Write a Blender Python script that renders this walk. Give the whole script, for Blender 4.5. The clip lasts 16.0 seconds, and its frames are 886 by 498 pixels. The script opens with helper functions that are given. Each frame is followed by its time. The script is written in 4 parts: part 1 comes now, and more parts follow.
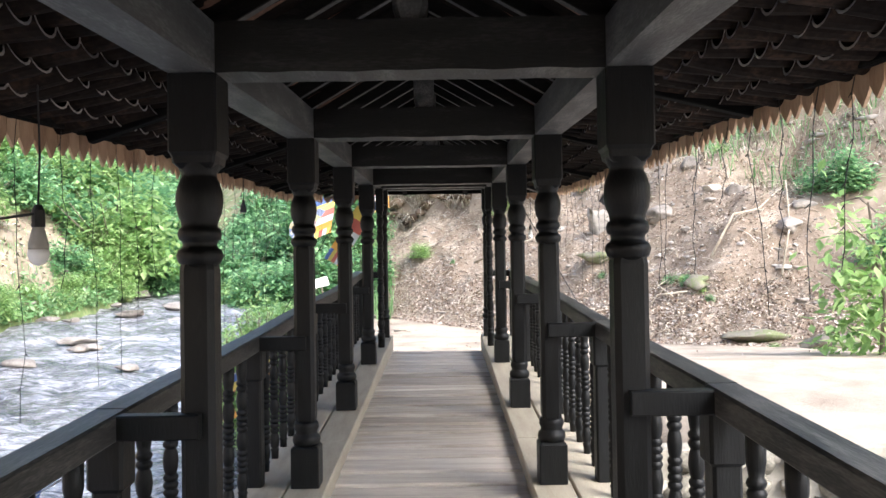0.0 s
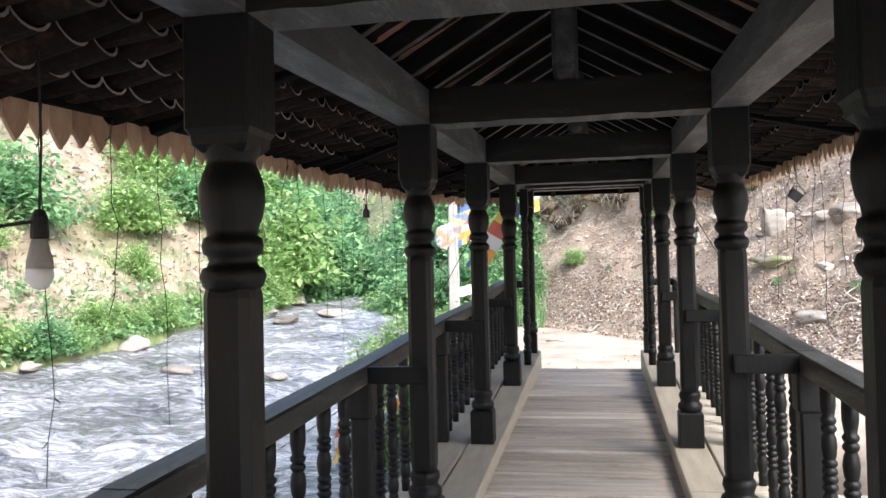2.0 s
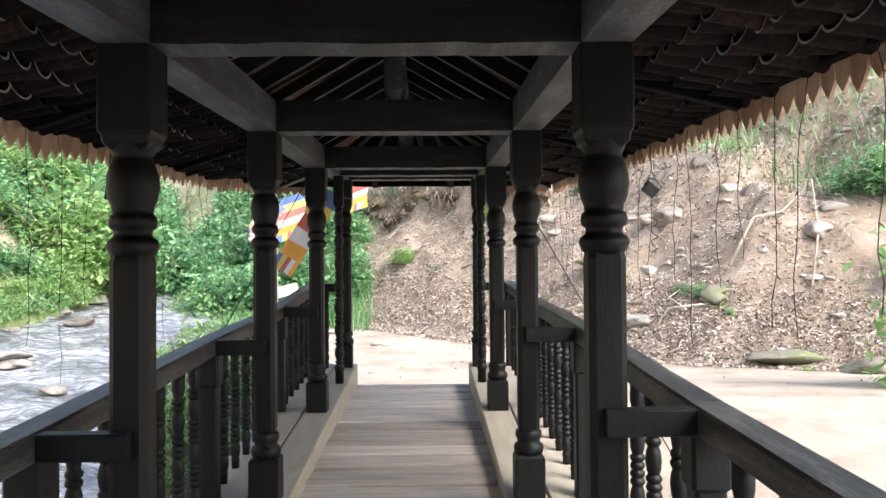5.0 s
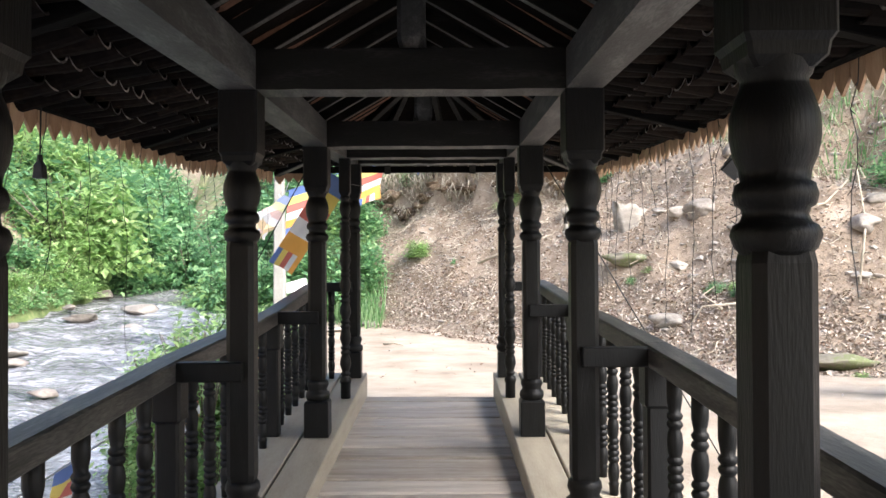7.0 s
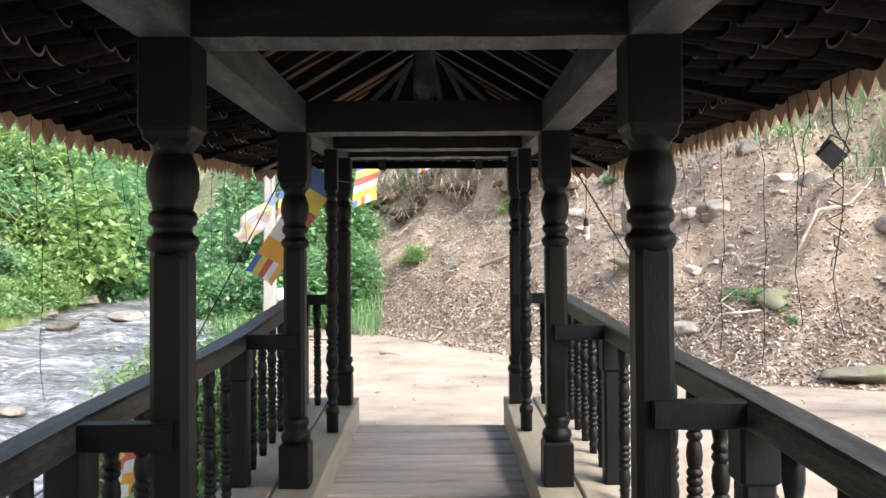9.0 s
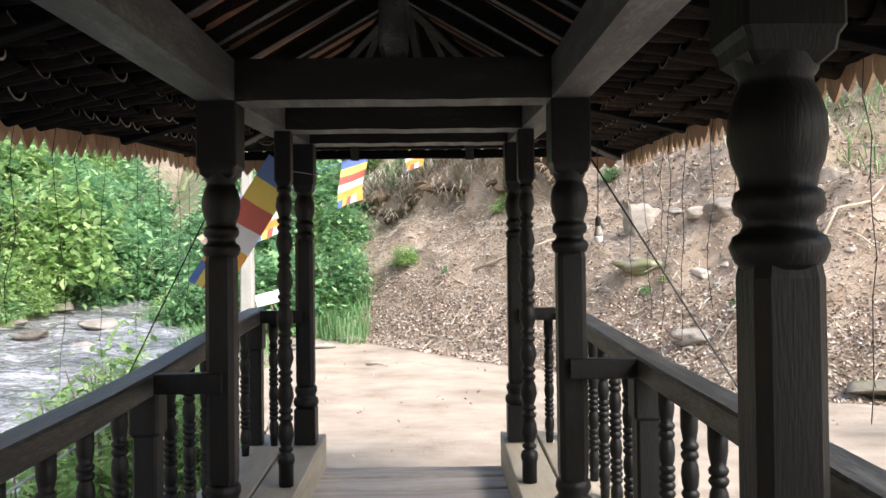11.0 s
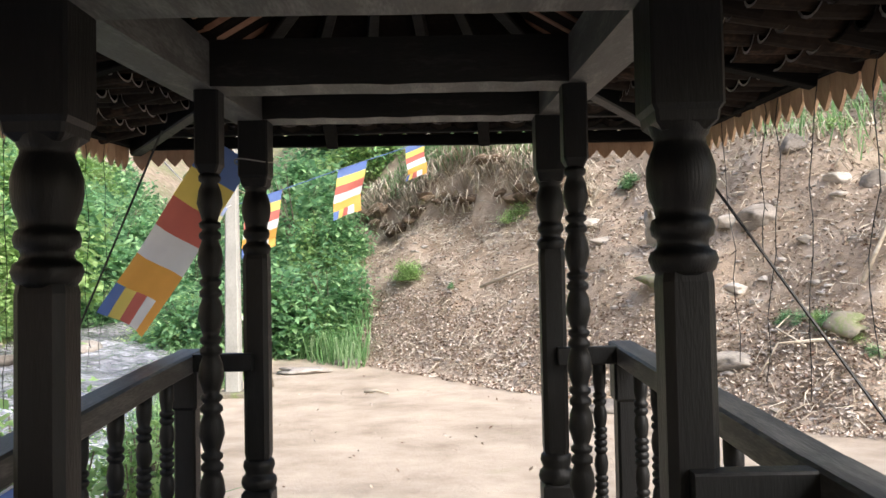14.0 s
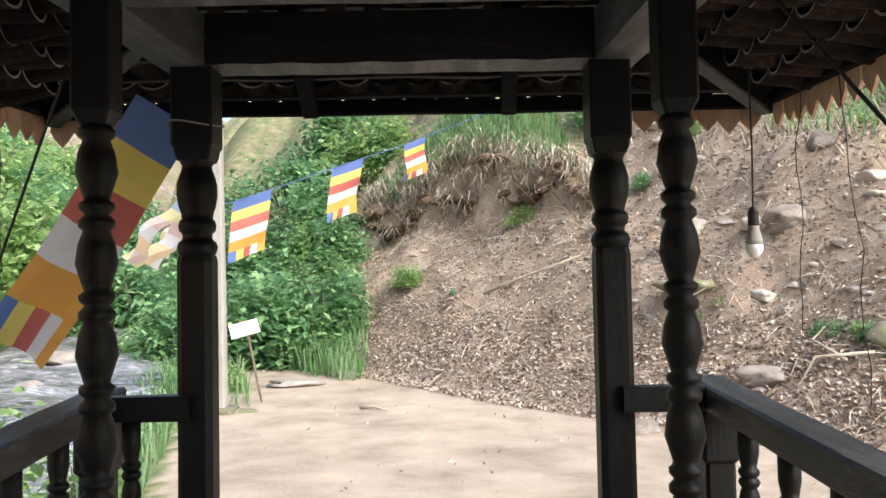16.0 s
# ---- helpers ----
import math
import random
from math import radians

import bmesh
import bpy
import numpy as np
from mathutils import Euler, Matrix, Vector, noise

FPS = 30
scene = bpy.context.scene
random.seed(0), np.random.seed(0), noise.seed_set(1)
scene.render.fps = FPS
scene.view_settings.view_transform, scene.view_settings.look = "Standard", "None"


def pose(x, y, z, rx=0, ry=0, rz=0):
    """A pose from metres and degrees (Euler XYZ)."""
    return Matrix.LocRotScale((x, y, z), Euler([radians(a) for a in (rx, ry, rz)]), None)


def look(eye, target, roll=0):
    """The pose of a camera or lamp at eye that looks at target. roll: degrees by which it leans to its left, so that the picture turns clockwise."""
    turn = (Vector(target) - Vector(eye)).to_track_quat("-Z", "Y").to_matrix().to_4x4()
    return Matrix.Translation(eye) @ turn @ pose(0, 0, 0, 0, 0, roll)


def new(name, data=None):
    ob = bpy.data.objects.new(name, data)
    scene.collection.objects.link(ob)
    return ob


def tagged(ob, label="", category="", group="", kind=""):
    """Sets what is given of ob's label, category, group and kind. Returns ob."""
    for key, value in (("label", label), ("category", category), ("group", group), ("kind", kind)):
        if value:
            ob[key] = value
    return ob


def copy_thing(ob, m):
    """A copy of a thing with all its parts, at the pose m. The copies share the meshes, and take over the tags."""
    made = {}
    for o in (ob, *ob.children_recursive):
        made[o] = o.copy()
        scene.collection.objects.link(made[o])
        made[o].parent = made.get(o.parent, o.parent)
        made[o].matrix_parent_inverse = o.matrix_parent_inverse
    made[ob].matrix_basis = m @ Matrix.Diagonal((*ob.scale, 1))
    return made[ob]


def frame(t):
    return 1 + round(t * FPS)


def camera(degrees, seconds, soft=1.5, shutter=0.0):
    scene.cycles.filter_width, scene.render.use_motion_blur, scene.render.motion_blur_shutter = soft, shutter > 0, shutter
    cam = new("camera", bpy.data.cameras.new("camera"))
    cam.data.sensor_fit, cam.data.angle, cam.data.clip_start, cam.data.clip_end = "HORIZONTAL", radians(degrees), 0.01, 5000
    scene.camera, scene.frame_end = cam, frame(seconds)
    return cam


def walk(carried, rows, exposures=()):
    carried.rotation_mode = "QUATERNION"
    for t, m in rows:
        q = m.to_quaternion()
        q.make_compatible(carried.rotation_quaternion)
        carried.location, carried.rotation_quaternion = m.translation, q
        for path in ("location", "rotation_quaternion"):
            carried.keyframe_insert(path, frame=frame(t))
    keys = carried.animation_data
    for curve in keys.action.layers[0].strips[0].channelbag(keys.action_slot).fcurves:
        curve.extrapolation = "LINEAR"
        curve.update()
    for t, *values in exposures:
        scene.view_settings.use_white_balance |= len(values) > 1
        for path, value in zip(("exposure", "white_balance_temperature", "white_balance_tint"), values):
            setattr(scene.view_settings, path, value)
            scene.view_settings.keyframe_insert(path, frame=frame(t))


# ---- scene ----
cam = camera(57.7, 16.0)
PATH = [
    (0, (0.107, -0.048, 1.589), (0.108, 1.951, 1.62), -0.9),
    (0.5, (0.099, 0.235, 1.581), (0.0, 2.232, 1.614), -1.5),
    (1, (0.151, 0.515, 1.624), (-0.117, 2.496, 1.662), -1.5),
    (1.5, (0.16, 0.745, 1.631), (-0.223, 2.708, 1.677), -1.4),
    (2, (0.143, 0.99, 1.632), (-0.236, 2.953, 1.682), -1.3),
    (2.5, (0.118, 1.255, 1.648), (-0.158, 3.236, 1.694), -1.9),
    (3, (0.16, 1.54, 1.638), (0.024, 3.535, 1.686), -1.6),
    (3.5, (0.202, 1.75, 1.659), (0.211, 3.75, 1.71), -0.9),
    (3.7, (0.211, 1.83, 1.654), (0.273, 3.828, 1.708), -0.6),
    (6, (0.171, 3.074, 1.686), (0.178, 5.074, 1.712), -0.2),
    (6.5, (0.149, 3.367, 1.699), (0.152, 5.367, 1.724), -0.1),
    (7, (0.145, 3.634, 1.691), (0.144, 5.633, 1.714), -0.3),
    (7.5, (0.17, 3.933, 1.719), (0.171, 5.933, 1.741), -0.4),
    (8, (0.162, 4.187, 1.72), (0.165, 6.186, 1.742), -0.5),
    (8.5, (0.114, 4.459, 1.733), (0.117, 6.458, 1.763), -0.4),
    (9, (0.097, 4.715, 1.739), (0.102, 6.714, 1.768), -0.4),
    (11.5, (0.194, 6.231, 1.79), (0.216, 8.23, 1.823), -0.7),
    (12, (0.198, 6.47, 1.782), (0.211, 8.47, 1.815), -0.8),
    (12.5, (0.155, 6.779, 1.798), (0.167, 8.779, 1.833), -0.8),
    (13, (0.144, 7.089, 1.798), (0.153, 9.089, 1.843), -0.8),
    (13.5, (0.176, 7.391, 1.825), (0.186, 9.39, 1.882), -0.9),
    (14, (0.187, 7.634, 1.824), (0.195, 9.633, 1.892), -1.1),
    (14.5, (0.14, 7.932, 1.831), (0.154, 9.931, 1.908), -1.3),
    (15, (0.113, 8.226, 1.83), (0.129, 10.224, 1.909), -1.3),
    (15.5, (0.142, 8.578, 1.85), (0.157, 10.576, 1.931), -1.2),
    (16, (0.126, 8.842, 1.842), (0.138, 10.84, 1.923), -1.1),
]
walk(cam, [(t, look(eye, target, roll)) for t, eye, target, roll in PATH],
     [(0, 1.95, 6050, 10), (3.5, 1.92, 6100, 10), (7, 1.85, 6250, 10), (9, 1.75, 6300, 10), (12.5, 1.62, 6450, 10), (16, 1.45, 6500, 10)])

# ---- light ----
SUN_EL, SUN_ROT = radians(44), radians(135)
world = bpy.data.worlds.new("sky")
scene.world = world
world.use_nodes = True
wn = world.node_tree
sky = wn.nodes.new("ShaderNodeTexSky")
sky.sky_type, sky.sun_disc, sky.sun_elevation, sky.sun_rotation = "NISHITA", False, SUN_EL, SUN_ROT
sky.dust_density, sky.air_density = 4.0, 1.0
wn.links.new(sky.outputs[0], wn.nodes["Background"].inputs[0])
wn.nodes["Background"].inputs[1].default_value = 0.15
sun = new("sun", bpy.data.lights.new("sun", "SUN"))
sun.data.energy, sun.data.angle, sun.data.color = 1.3, radians(35), (1.0, 0.98, 0.95)
sun.matrix_world = look((0, 0, 30), (-23.0, 21.0, 0.0))


# ---- materials ----
def material(name, ramp, scale=6.0, stretch=(1, 1, 1), rough=0.7, bump=0.3, fine=60.0, vary=0.0, island=False, metal=0.0, coat=0.0, gloss=0.25):
    m = bpy.data.materials.new(name)
    m.use_nodes = True
    n, l = m.node_tree.nodes, m.node_tree.links
    b = n["Principled BSDF"]
    tc, mp = n.new("ShaderNodeTexCoord"), n.new("ShaderNodeMapping")
    mp.inputs["Scale"].default_value = stretch
    l.new(tc.outputs["Object"], mp.inputs[0])
    a, f, r = n.new("ShaderNodeTexNoise"), n.new("ShaderNodeTexNoise"), n.new("ShaderNodeValToRGB")
    a.inputs["Scale"].default_value, a.inputs["Detail"].default_value = scale, 6
    f.inputs["Scale"].default_value, f.inputs["Detail"].default_value = fine, 4
    l.new(mp.outputs[0], a.inputs["Vector"]), l.new(mp.outputs[0], f.inputs["Vector"])
    mix = n.new("ShaderNodeMath")
    mix.operation = "MULTIPLY_ADD"
    mix.inputs[1].default_value = 0.35
    l.new(f.outputs[0], mix.inputs[0])
    sc = n.new("ShaderNodeMath")
    sc.operation = "MULTIPLY"
    sc.inputs[1].default_value = 0.65
    l.new(a.outputs[0], sc.inputs[0]), l.new(sc.outputs[0], mix.inputs[2])
    fac = mix.outputs[0]
    if vary:
        src = n.new("ShaderNodeNewGeometry").outputs["Random Per Island"] if island else n.new("ShaderNodeObjectInfo").outputs["Random"]
        v = n.new("ShaderNodeMath")
        v.operation = "MULTIPLY_ADD"
        v.inputs[1].default_value = vary
        l.new(src, v.inputs[0])
        w = n.new("ShaderNodeMath")
        w.operation = "SUBTRACT"
        w.inputs[1].default_value = vary / 2
        l.new(fac, v.inputs[2]), l.new(v.outputs[0], w.inputs[0])
        fac = w.outputs[0]
    l.new(fac, r.inputs[0])
    while len(r.color_ramp.elements) < len(ramp):
        r.color_ramp.elements.new(0.5)
    for e, (p, c) in zip(r.color_ramp.elements, ramp):
        e.position, e.color = p, (*c, 1)
    l.new(r.outputs[0], b.inputs["Base Color"])
    b.inputs["Roughness"].default_value, b.inputs["Metallic"].default_value = rough, metal
    b.inputs["Coat Weight"].default_value, b.inputs["Specular IOR Level"].default_value = coat, gloss
    bp = n.new("ShaderNodeBump")
    bp.inputs["Strength"].default_value, bp.inputs["Distance"].default_value = bump, 0.01
    l.new(mix.outputs[0], bp.inputs["Height"]), l.new(bp.outputs[0], b.inputs["Normal"])
    return m


def leafy(name, ramp, through_light=0.5):
    m = material(name, ramp, scale=2.0, fine=15, rough=0.55, bump=0.1, vary=0.75, island=True)
    n, l = m.node_tree.nodes, m.node_tree.links
    b, out = n["Principled BSDF"], n["Material Output"]
    tr, mx = n.new("ShaderNodeBsdfTranslucent"), n.new("ShaderNodeMixShader")
    l.new(b.inputs["Base Color"].links[0].from_socket, tr.inputs[0])
    mx.inputs[0].default_value = through_light
    l.new(b.outputs[0], mx.inputs[1]), l.new(tr.outputs[0], mx.inputs[2]), l.new(mx.outputs[0], out.inputs[0])
    return m


def cloth(name, c):
    k = [x * 0.8 for x in c]
    return leafy(name, [(0.2, k), (0.8, c)], 0.4)


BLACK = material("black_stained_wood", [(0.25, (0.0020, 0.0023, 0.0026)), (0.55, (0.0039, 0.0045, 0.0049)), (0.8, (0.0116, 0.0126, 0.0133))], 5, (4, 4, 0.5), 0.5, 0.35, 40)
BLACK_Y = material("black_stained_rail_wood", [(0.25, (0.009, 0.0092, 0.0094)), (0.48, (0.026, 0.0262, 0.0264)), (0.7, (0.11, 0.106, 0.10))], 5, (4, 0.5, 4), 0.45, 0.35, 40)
# Eave underside's shade is put into near-black wood with little sheen.
SHADED_EAVE = material("shaded_eave_wood", [(0.3, (0.003, 0.003, 0.003)), (0.7, (0.010, 0.0095, 0.009))], 5, (0.6, 3, 3), 0.8, 0.4, 40, gloss=0.04)
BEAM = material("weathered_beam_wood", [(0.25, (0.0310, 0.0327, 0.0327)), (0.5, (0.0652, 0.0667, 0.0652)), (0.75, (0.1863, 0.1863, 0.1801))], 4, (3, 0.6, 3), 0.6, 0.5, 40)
# Darker copy of BEAM: the roof timbers' shade is in the colour.
BEAM_X = material("shaded_weathered_wood", [(0.25, (0.006, 0.006, 0.006)), (0.55, (0.013, 0.013, 0.012)), (0.8, (0.05, 0.048, 0.045))], 4, (0.6, 3, 3), 0.6, 0.5, 40)
DECK = material("worn_deck_boards", [(0.28, (0.26, 0.225, 0.19)), (0.5, (0.42, 0.375, 0.325)), (0.72, (0.56, 0.51, 0.45))], 2.6, (0.5, 4.5, 4.5), 0.7, 0.5, 26, vary=0.3)
CURB = material("worn_kerb_timber", [(0.2, (0.2180, 0.1860, 0.1448)), (0.5, (0.3260, 0.2920, 0.2289)), (0.8, (0.4080, 0.3650, 0.2951))], 3, (4, 0.6, 4), 0.6, 0.3, 30)
TAN = material("bare_tan_wood", [(0.2, (0.22, 0.13, 0.08)), (0.5, (0.40, 0.26, 0.165)), (0.8, (0.56, 0.40, 0.27))], 4, (5, 5, 0.8), 0.7, 0.3, 30, vary=0.35)
# Far darker than CLAY: the roof underside's shade is in this colour.
TILE = material("shaded_clay_tile", [(0.25, (0.0037, 0.0037, 0.0031)), (0.5, (0.0081, 0.0062, 0.0056)), (0.68, (0.0174, 0.0130, 0.0105)), (0.85, (0.055, 0.034, 0.024))], 5, (1, 1, 1), 0.85, 0.4, 40, vary=0.3, gloss=0.04)
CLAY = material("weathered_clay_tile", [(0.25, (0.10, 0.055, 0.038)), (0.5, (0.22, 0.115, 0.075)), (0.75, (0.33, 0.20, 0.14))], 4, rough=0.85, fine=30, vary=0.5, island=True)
# Pale clay tile ends, with daylight glints along the rims painted in.
RIM = material("glinting_tile_rim", [(0.40, (0.006, 0.0055, 0.005)), (0.54, (0.05, 0.045, 0.042)), (0.72, (0.30, 0.275, 0.25))], 9, rough=0.8, fine=50, vary=0.6, gloss=0.08)
ROCK = material("weathered_rock", [(0.25, (0.091, 0.081, 0.068)), (0.5, (0.221, 0.195, 0.169)), (0.75, (0.390, 0.358, 0.319))], 2.2, (1, 1, 1.6), 0.85, 0.9, 18, vary=0.3)
PALE_ROCK = material("pale_fractured_rock", [(0.25, (0.15, 0.135, 0.115)), (0.5, (0.32, 0.29, 0.25)), (0.75, (0.50, 0.46, 0.41))], 3.0, (1, 1, 2.5), 0.9, 0.9, 22, vary=0.35)
CLOD = material("dark_root_bound_earth", [(0.25, (0.05, 0.036, 0.024)), (0.5, (0.12, 0.085, 0.058)), (0.75, (0.24, 0.18, 0.125))], 4.0, (1, 1, 1), 0.95, 0.9, 25, vary=0.3)
MOSS = material("mossy_rock", [(0.3, (0.072, 0.066, 0.048)), (0.5, (0.180, 0.162, 0.126)), (0.60, (0.132, 0.156, 0.066)), (0.75, (0.324, 0.300, 0.252))], 2.0, (1, 1, 1), 0.9, 0.9, 18, vary=0.2)
STONE = material("rubble_stone", [(0.25, (0.108, 0.102, 0.084)), (0.5, (0.228, 0.210, 0.168)), (0.75, (0.360, 0.330, 0.276))], 4, (1, 1, 1), 0.85, 0.7, 30, vary=0.5)
LITTER = material("dry_leaf_litter", [(0.15, (0.161, 0.102, 0.072)), (0.5, (0.290, 0.239, 0.189)), (0.85, (0.580, 0.507, 0.435))], 3, (1, 1, 1), 0.8, 0.2, 20, vary=0.8, island=True)
STRAW = material("dry_roots_and_straw", [(0.2, (0.195, 0.156, 0.111)), (0.5, (0.377, 0.325, 0.247)), (0.8, (0.598, 0.546, 0.455))], 4, (1, 1, 1), 0.85, 0.3, 20, vary=0.6, island=True)
BARK = material("brown_bark", [(0.2, (0.08, 0.06, 0.045)), (0.5, (0.16, 0.13, 0.10)), (0.8, (0.28, 0.24, 0.19))], 5, (3, 3, 0.6), 0.9, 0.8, 30)
CONCRETE = material("pale_concrete", [(0.2, (0.20, 0.195, 0.175)), (0.5, (0.30, 0.295, 0.27)), (0.8, (0.40, 0.39, 0.365))], 3, (1, 1, 0.5), 0.85, 0.3, 40)
CABLE = material("black_cable", [(0.3, (0.012, 0.012, 0.012)), (0.7, (0.03, 0.03, 0.03))], 8, rough=0.5)
WHITE = material("white_paint", [(0.2, (0.70, 0.70, 0.68)), (0.7, (0.82, 0.82, 0.80))], 5, rough=0.5, bump=0.1)
LEAF = leafy("green_leaves", [(0.1, (0.0775, 0.1725, 0.0875)), (0.5, (0.1875, 0.3750, 0.1762)), (0.9, (0.3900, 0.5938, 0.3000))])
LEAF_Y = leafy("yellow_green_leaves", [(0.1, (0.150, 0.265, 0.083)), (0.5, (0.299, 0.460, 0.165)), (0.9, (0.492, 0.621, 0.294))])
GRASS = leafy("grass_blades", [(0.1, (0.091, 0.192, 0.072)), (0.5, (0.217, 0.396, 0.162)), (0.9, (0.422, 0.552, 0.324))])
BLUE, YELLOW, RED = cloth("blue_cloth", (0.14, 0.22, 0.50)), cloth("yellow_cloth", (0.80, 0.65, 0.18)), cloth("red_cloth", (0.60, 0.17, 0.14))
FADED = [cloth("faded_blue_cloth", (0.42, 0.5, 0.72)), cloth("faded_yellow_cloth", (0.82, 0.78, 0.42)), cloth("faded_pink_cloth", (0.80, 0.60, 0.55)), cloth("bleached_cloth", (0.82, 0.82, 0.83)), cloth("faded_orange_cloth", (0.84, 0.66, 0.42))]
PALE, ORANGE = cloth("white_cloth", (0.78, 0.78, 0.80)), cloth("orange_cloth", (0.82, 0.42, 0.10))


def ground_material():
    m = bpy.data.materials.new("ground_soil")
    m.use_nodes = True
    n, l = m.node_tree.nodes, m.node_tree.links
    b = n["Principled BSDF"]
    tc = n.new("ShaderNodeTexCoord")

    def tone(scale, ramp, detail=8, rough=0.65):
        t, r = n.new("ShaderNodeTexNoise"), n.new("ShaderNodeValToRGB")
        t.inputs["Scale"].default_value, t.inputs["Detail"].default_value, t.inputs["Roughness"].default_value = scale, detail, rough
        l.new(tc.outputs["Object"], t.inputs["Vector"]), l.new(t.outputs[0], r.inputs[0])
        while len(r.color_ramp.elements) < len(ramp):
            r.color_ramp.elements.new(0.5)
        for e, (p, c) in zip(r.color_ramp.elements, ramp):
            e.position, e.color = p, (*c, 1)
        return t, r.outputs[0]

    def blend(name, a, c):
        at, mx, nz, ad = n.new("ShaderNodeAttribute"), n.new("ShaderNodeMix"), n.new("ShaderNodeTexNoise"), n.new("ShaderNodeMath")
        at.attribute_name = name
        nz.inputs["Scale"].default_value, nz.inputs["Detail"].default_value = 1.7, 6
        l.new(tc.outputs["Object"], nz.inputs["Vector"])
        ad.operation = "MULTIPLY_ADD"
        ad.inputs[1].default_value, ad.use_clamp = 1.6, True
        sh = n.new("ShaderNodeMath")
        sh.operation = "MULTIPLY_ADD"
        sh.inputs[1].default_value, sh.inputs[2].default_value = 2.0, -1.3
        l.new(nz.outputs[0], sh.inputs[0])
        l.new(at.outputs["Fac"], ad.inputs[0]), l.new(sh.outputs[0], ad.inputs[2])
        mx.data_type = "RGBA"
        l.new(ad.outputs[0], mx.inputs[0]), l.new(a, mx.inputs[6]), l.new(c, mx.inputs[7])
        return mx.outputs[2]

    t1, soil = tone(1.3, [(0.3, (0.15, 0.112, 0.078)), (0.5, (0.265, 0.207, 0.152)), (0.7, (0.40, 0.33, 0.262))])
    t2, sand = tone(0.9, [(0.3, (0.22, 0.178, 0.132)), (0.5, (0.35, 0.29, 0.225)), (0.7, (0.44, 0.375, 0.30))])
    t3, green = tone(2.2, [(0.3, (0.05, 0.075, 0.025)), (0.5, (0.11, 0.15, 0.05)), (0.7, (0.24, 0.24, 0.11))])
    t4, bump_tone = tone(14, [(0, (0, 0, 0)), (1, (1, 1, 1))])
    l.new(blend("green", blend("sand", soil, sand), green), b.inputs["Base Color"])
    b.inputs["Roughness"].default_value = 0.95
    bp = n.new("ShaderNodeBump")
    bp.inputs["Strength"].default_value, bp.inputs["Distance"].default_value = 0.6, 0.06
    l.new(t4.outputs[0], bp.inputs["Height"]), l.new(bp.outputs[0], b.inputs["Normal"])
    return m


def water_material():
    m = bpy.data.materials.new("rushing_river_water")
    m.use_nodes = True
    n, l = m.node_tree.nodes, m.node_tree.links
    b = n["Principled BSDF"]
    tc, mp = n.new("ShaderNodeTexCoord"), n.new("ShaderNodeMapping")
    mp.inputs["Scale"].default_value, mp.inputs["Rotation"].default_value = (0.75, 1.5, 1), (0, 0, radians(18))
    l.new(tc.outputs["Object"], mp.inputs[0])
    a, f, r = n.new("ShaderNodeTexNoise"), n.new("ShaderNodeTexNoise"), n.new("ShaderNodeValToRGB")
    a.inputs["Scale"].default_value, a.inputs["Detail"].default_value, a.inputs["Distortion"].default_value = 2.6, 12, 1.0
    a.inputs["Roughness"].default_value = 0.72
    f.inputs["Scale"].default_value, f.inputs["Detail"].default_value = 9.0, 8
    l.new(mp.outputs[0], a.inputs["Vector"]), l.new(mp.outputs[0], f.inputs["Vector"])
    big, sm = n.new("ShaderNodeTexNoise"), n.new("ShaderNodeMath")
    big.inputs["Scale"].default_value, big.inputs["Detail"].default_value = 0.42, 3
    l.new(mp.outputs[0], big.inputs["Vector"])
    sm.operation = "MULTIPLY_ADD"
    sm.inputs[1].default_value = 0.4
    hf = n.new("ShaderNodeMath")
    hf.operation = "MULTIPLY"
    hf.inputs[1].default_value = 0.85
    l.new(a.outputs[0], hf.inputs[0]), l.new(big.outputs[0], sm.inputs[0]), l.new(hf.outputs[0], sm.inputs[2])
    l.new(sm.outputs[0], r.inputs[0])
    r.color_ramp.elements.new(0.5), r.color_ramp.elements.new(0.5)
    for e, (p, c) in zip(r.color_ramp.elements, [(0.50, (0.055, 0.056, 0.058)), (0.60, (0.17, 0.17, 0.175)), (0.69, (0.32, 0.32, 0.335)), (0.80, (0.62, 0.63, 0.67))]):
        e.position, e.color = p, (*c, 1)
    l.new(r.outputs[0], b.inputs["Base Color"])
    b.inputs["Roughness"].default_value = 0.18
    bp = n.new("ShaderNodeBump")
    bp.inputs["Strength"].default_value, bp.inputs["Distance"].default_value = 0.9, 0.10
    l.new(f.outputs[0], bp.inputs["Height"]), l.new(bp.outputs[0], b.inputs["Normal"])
    return m


GROUND, WATER = ground_material(), water_material()


# ---- mesh helpers ----
def mesh_of(name, verts, faces, mat, smooth=False):
    me = bpy.data.meshes.new(name)
    me.from_pydata([tuple(v) for v in verts], [], faces)
    me.materials.append(mat)
    if smooth:
        me.shade_smooth()
    me.update()
    return me


def put(name, shape, mat, parent=None, label="", smooth=False):
    ob = new(name, mesh_of(name, shape[0], shape[1], mat, smooth))
    if parent:
        ob.parent = parent
    if label:
        ob["label"] = label
    return ob


def thing(name, label, category, at=(0, 0, 0), group="", kind=""):
    e = new(name)
    e.location = at
    return tagged(e, label, category, group, kind)


def joined(*shapes):
    vs, fs = [], []
    for v, f in shapes:
        k = len(vs)
        vs += [tuple(p) for p in v]
        fs += [tuple(i + k for i in q) for q in f]
    return vs, fs


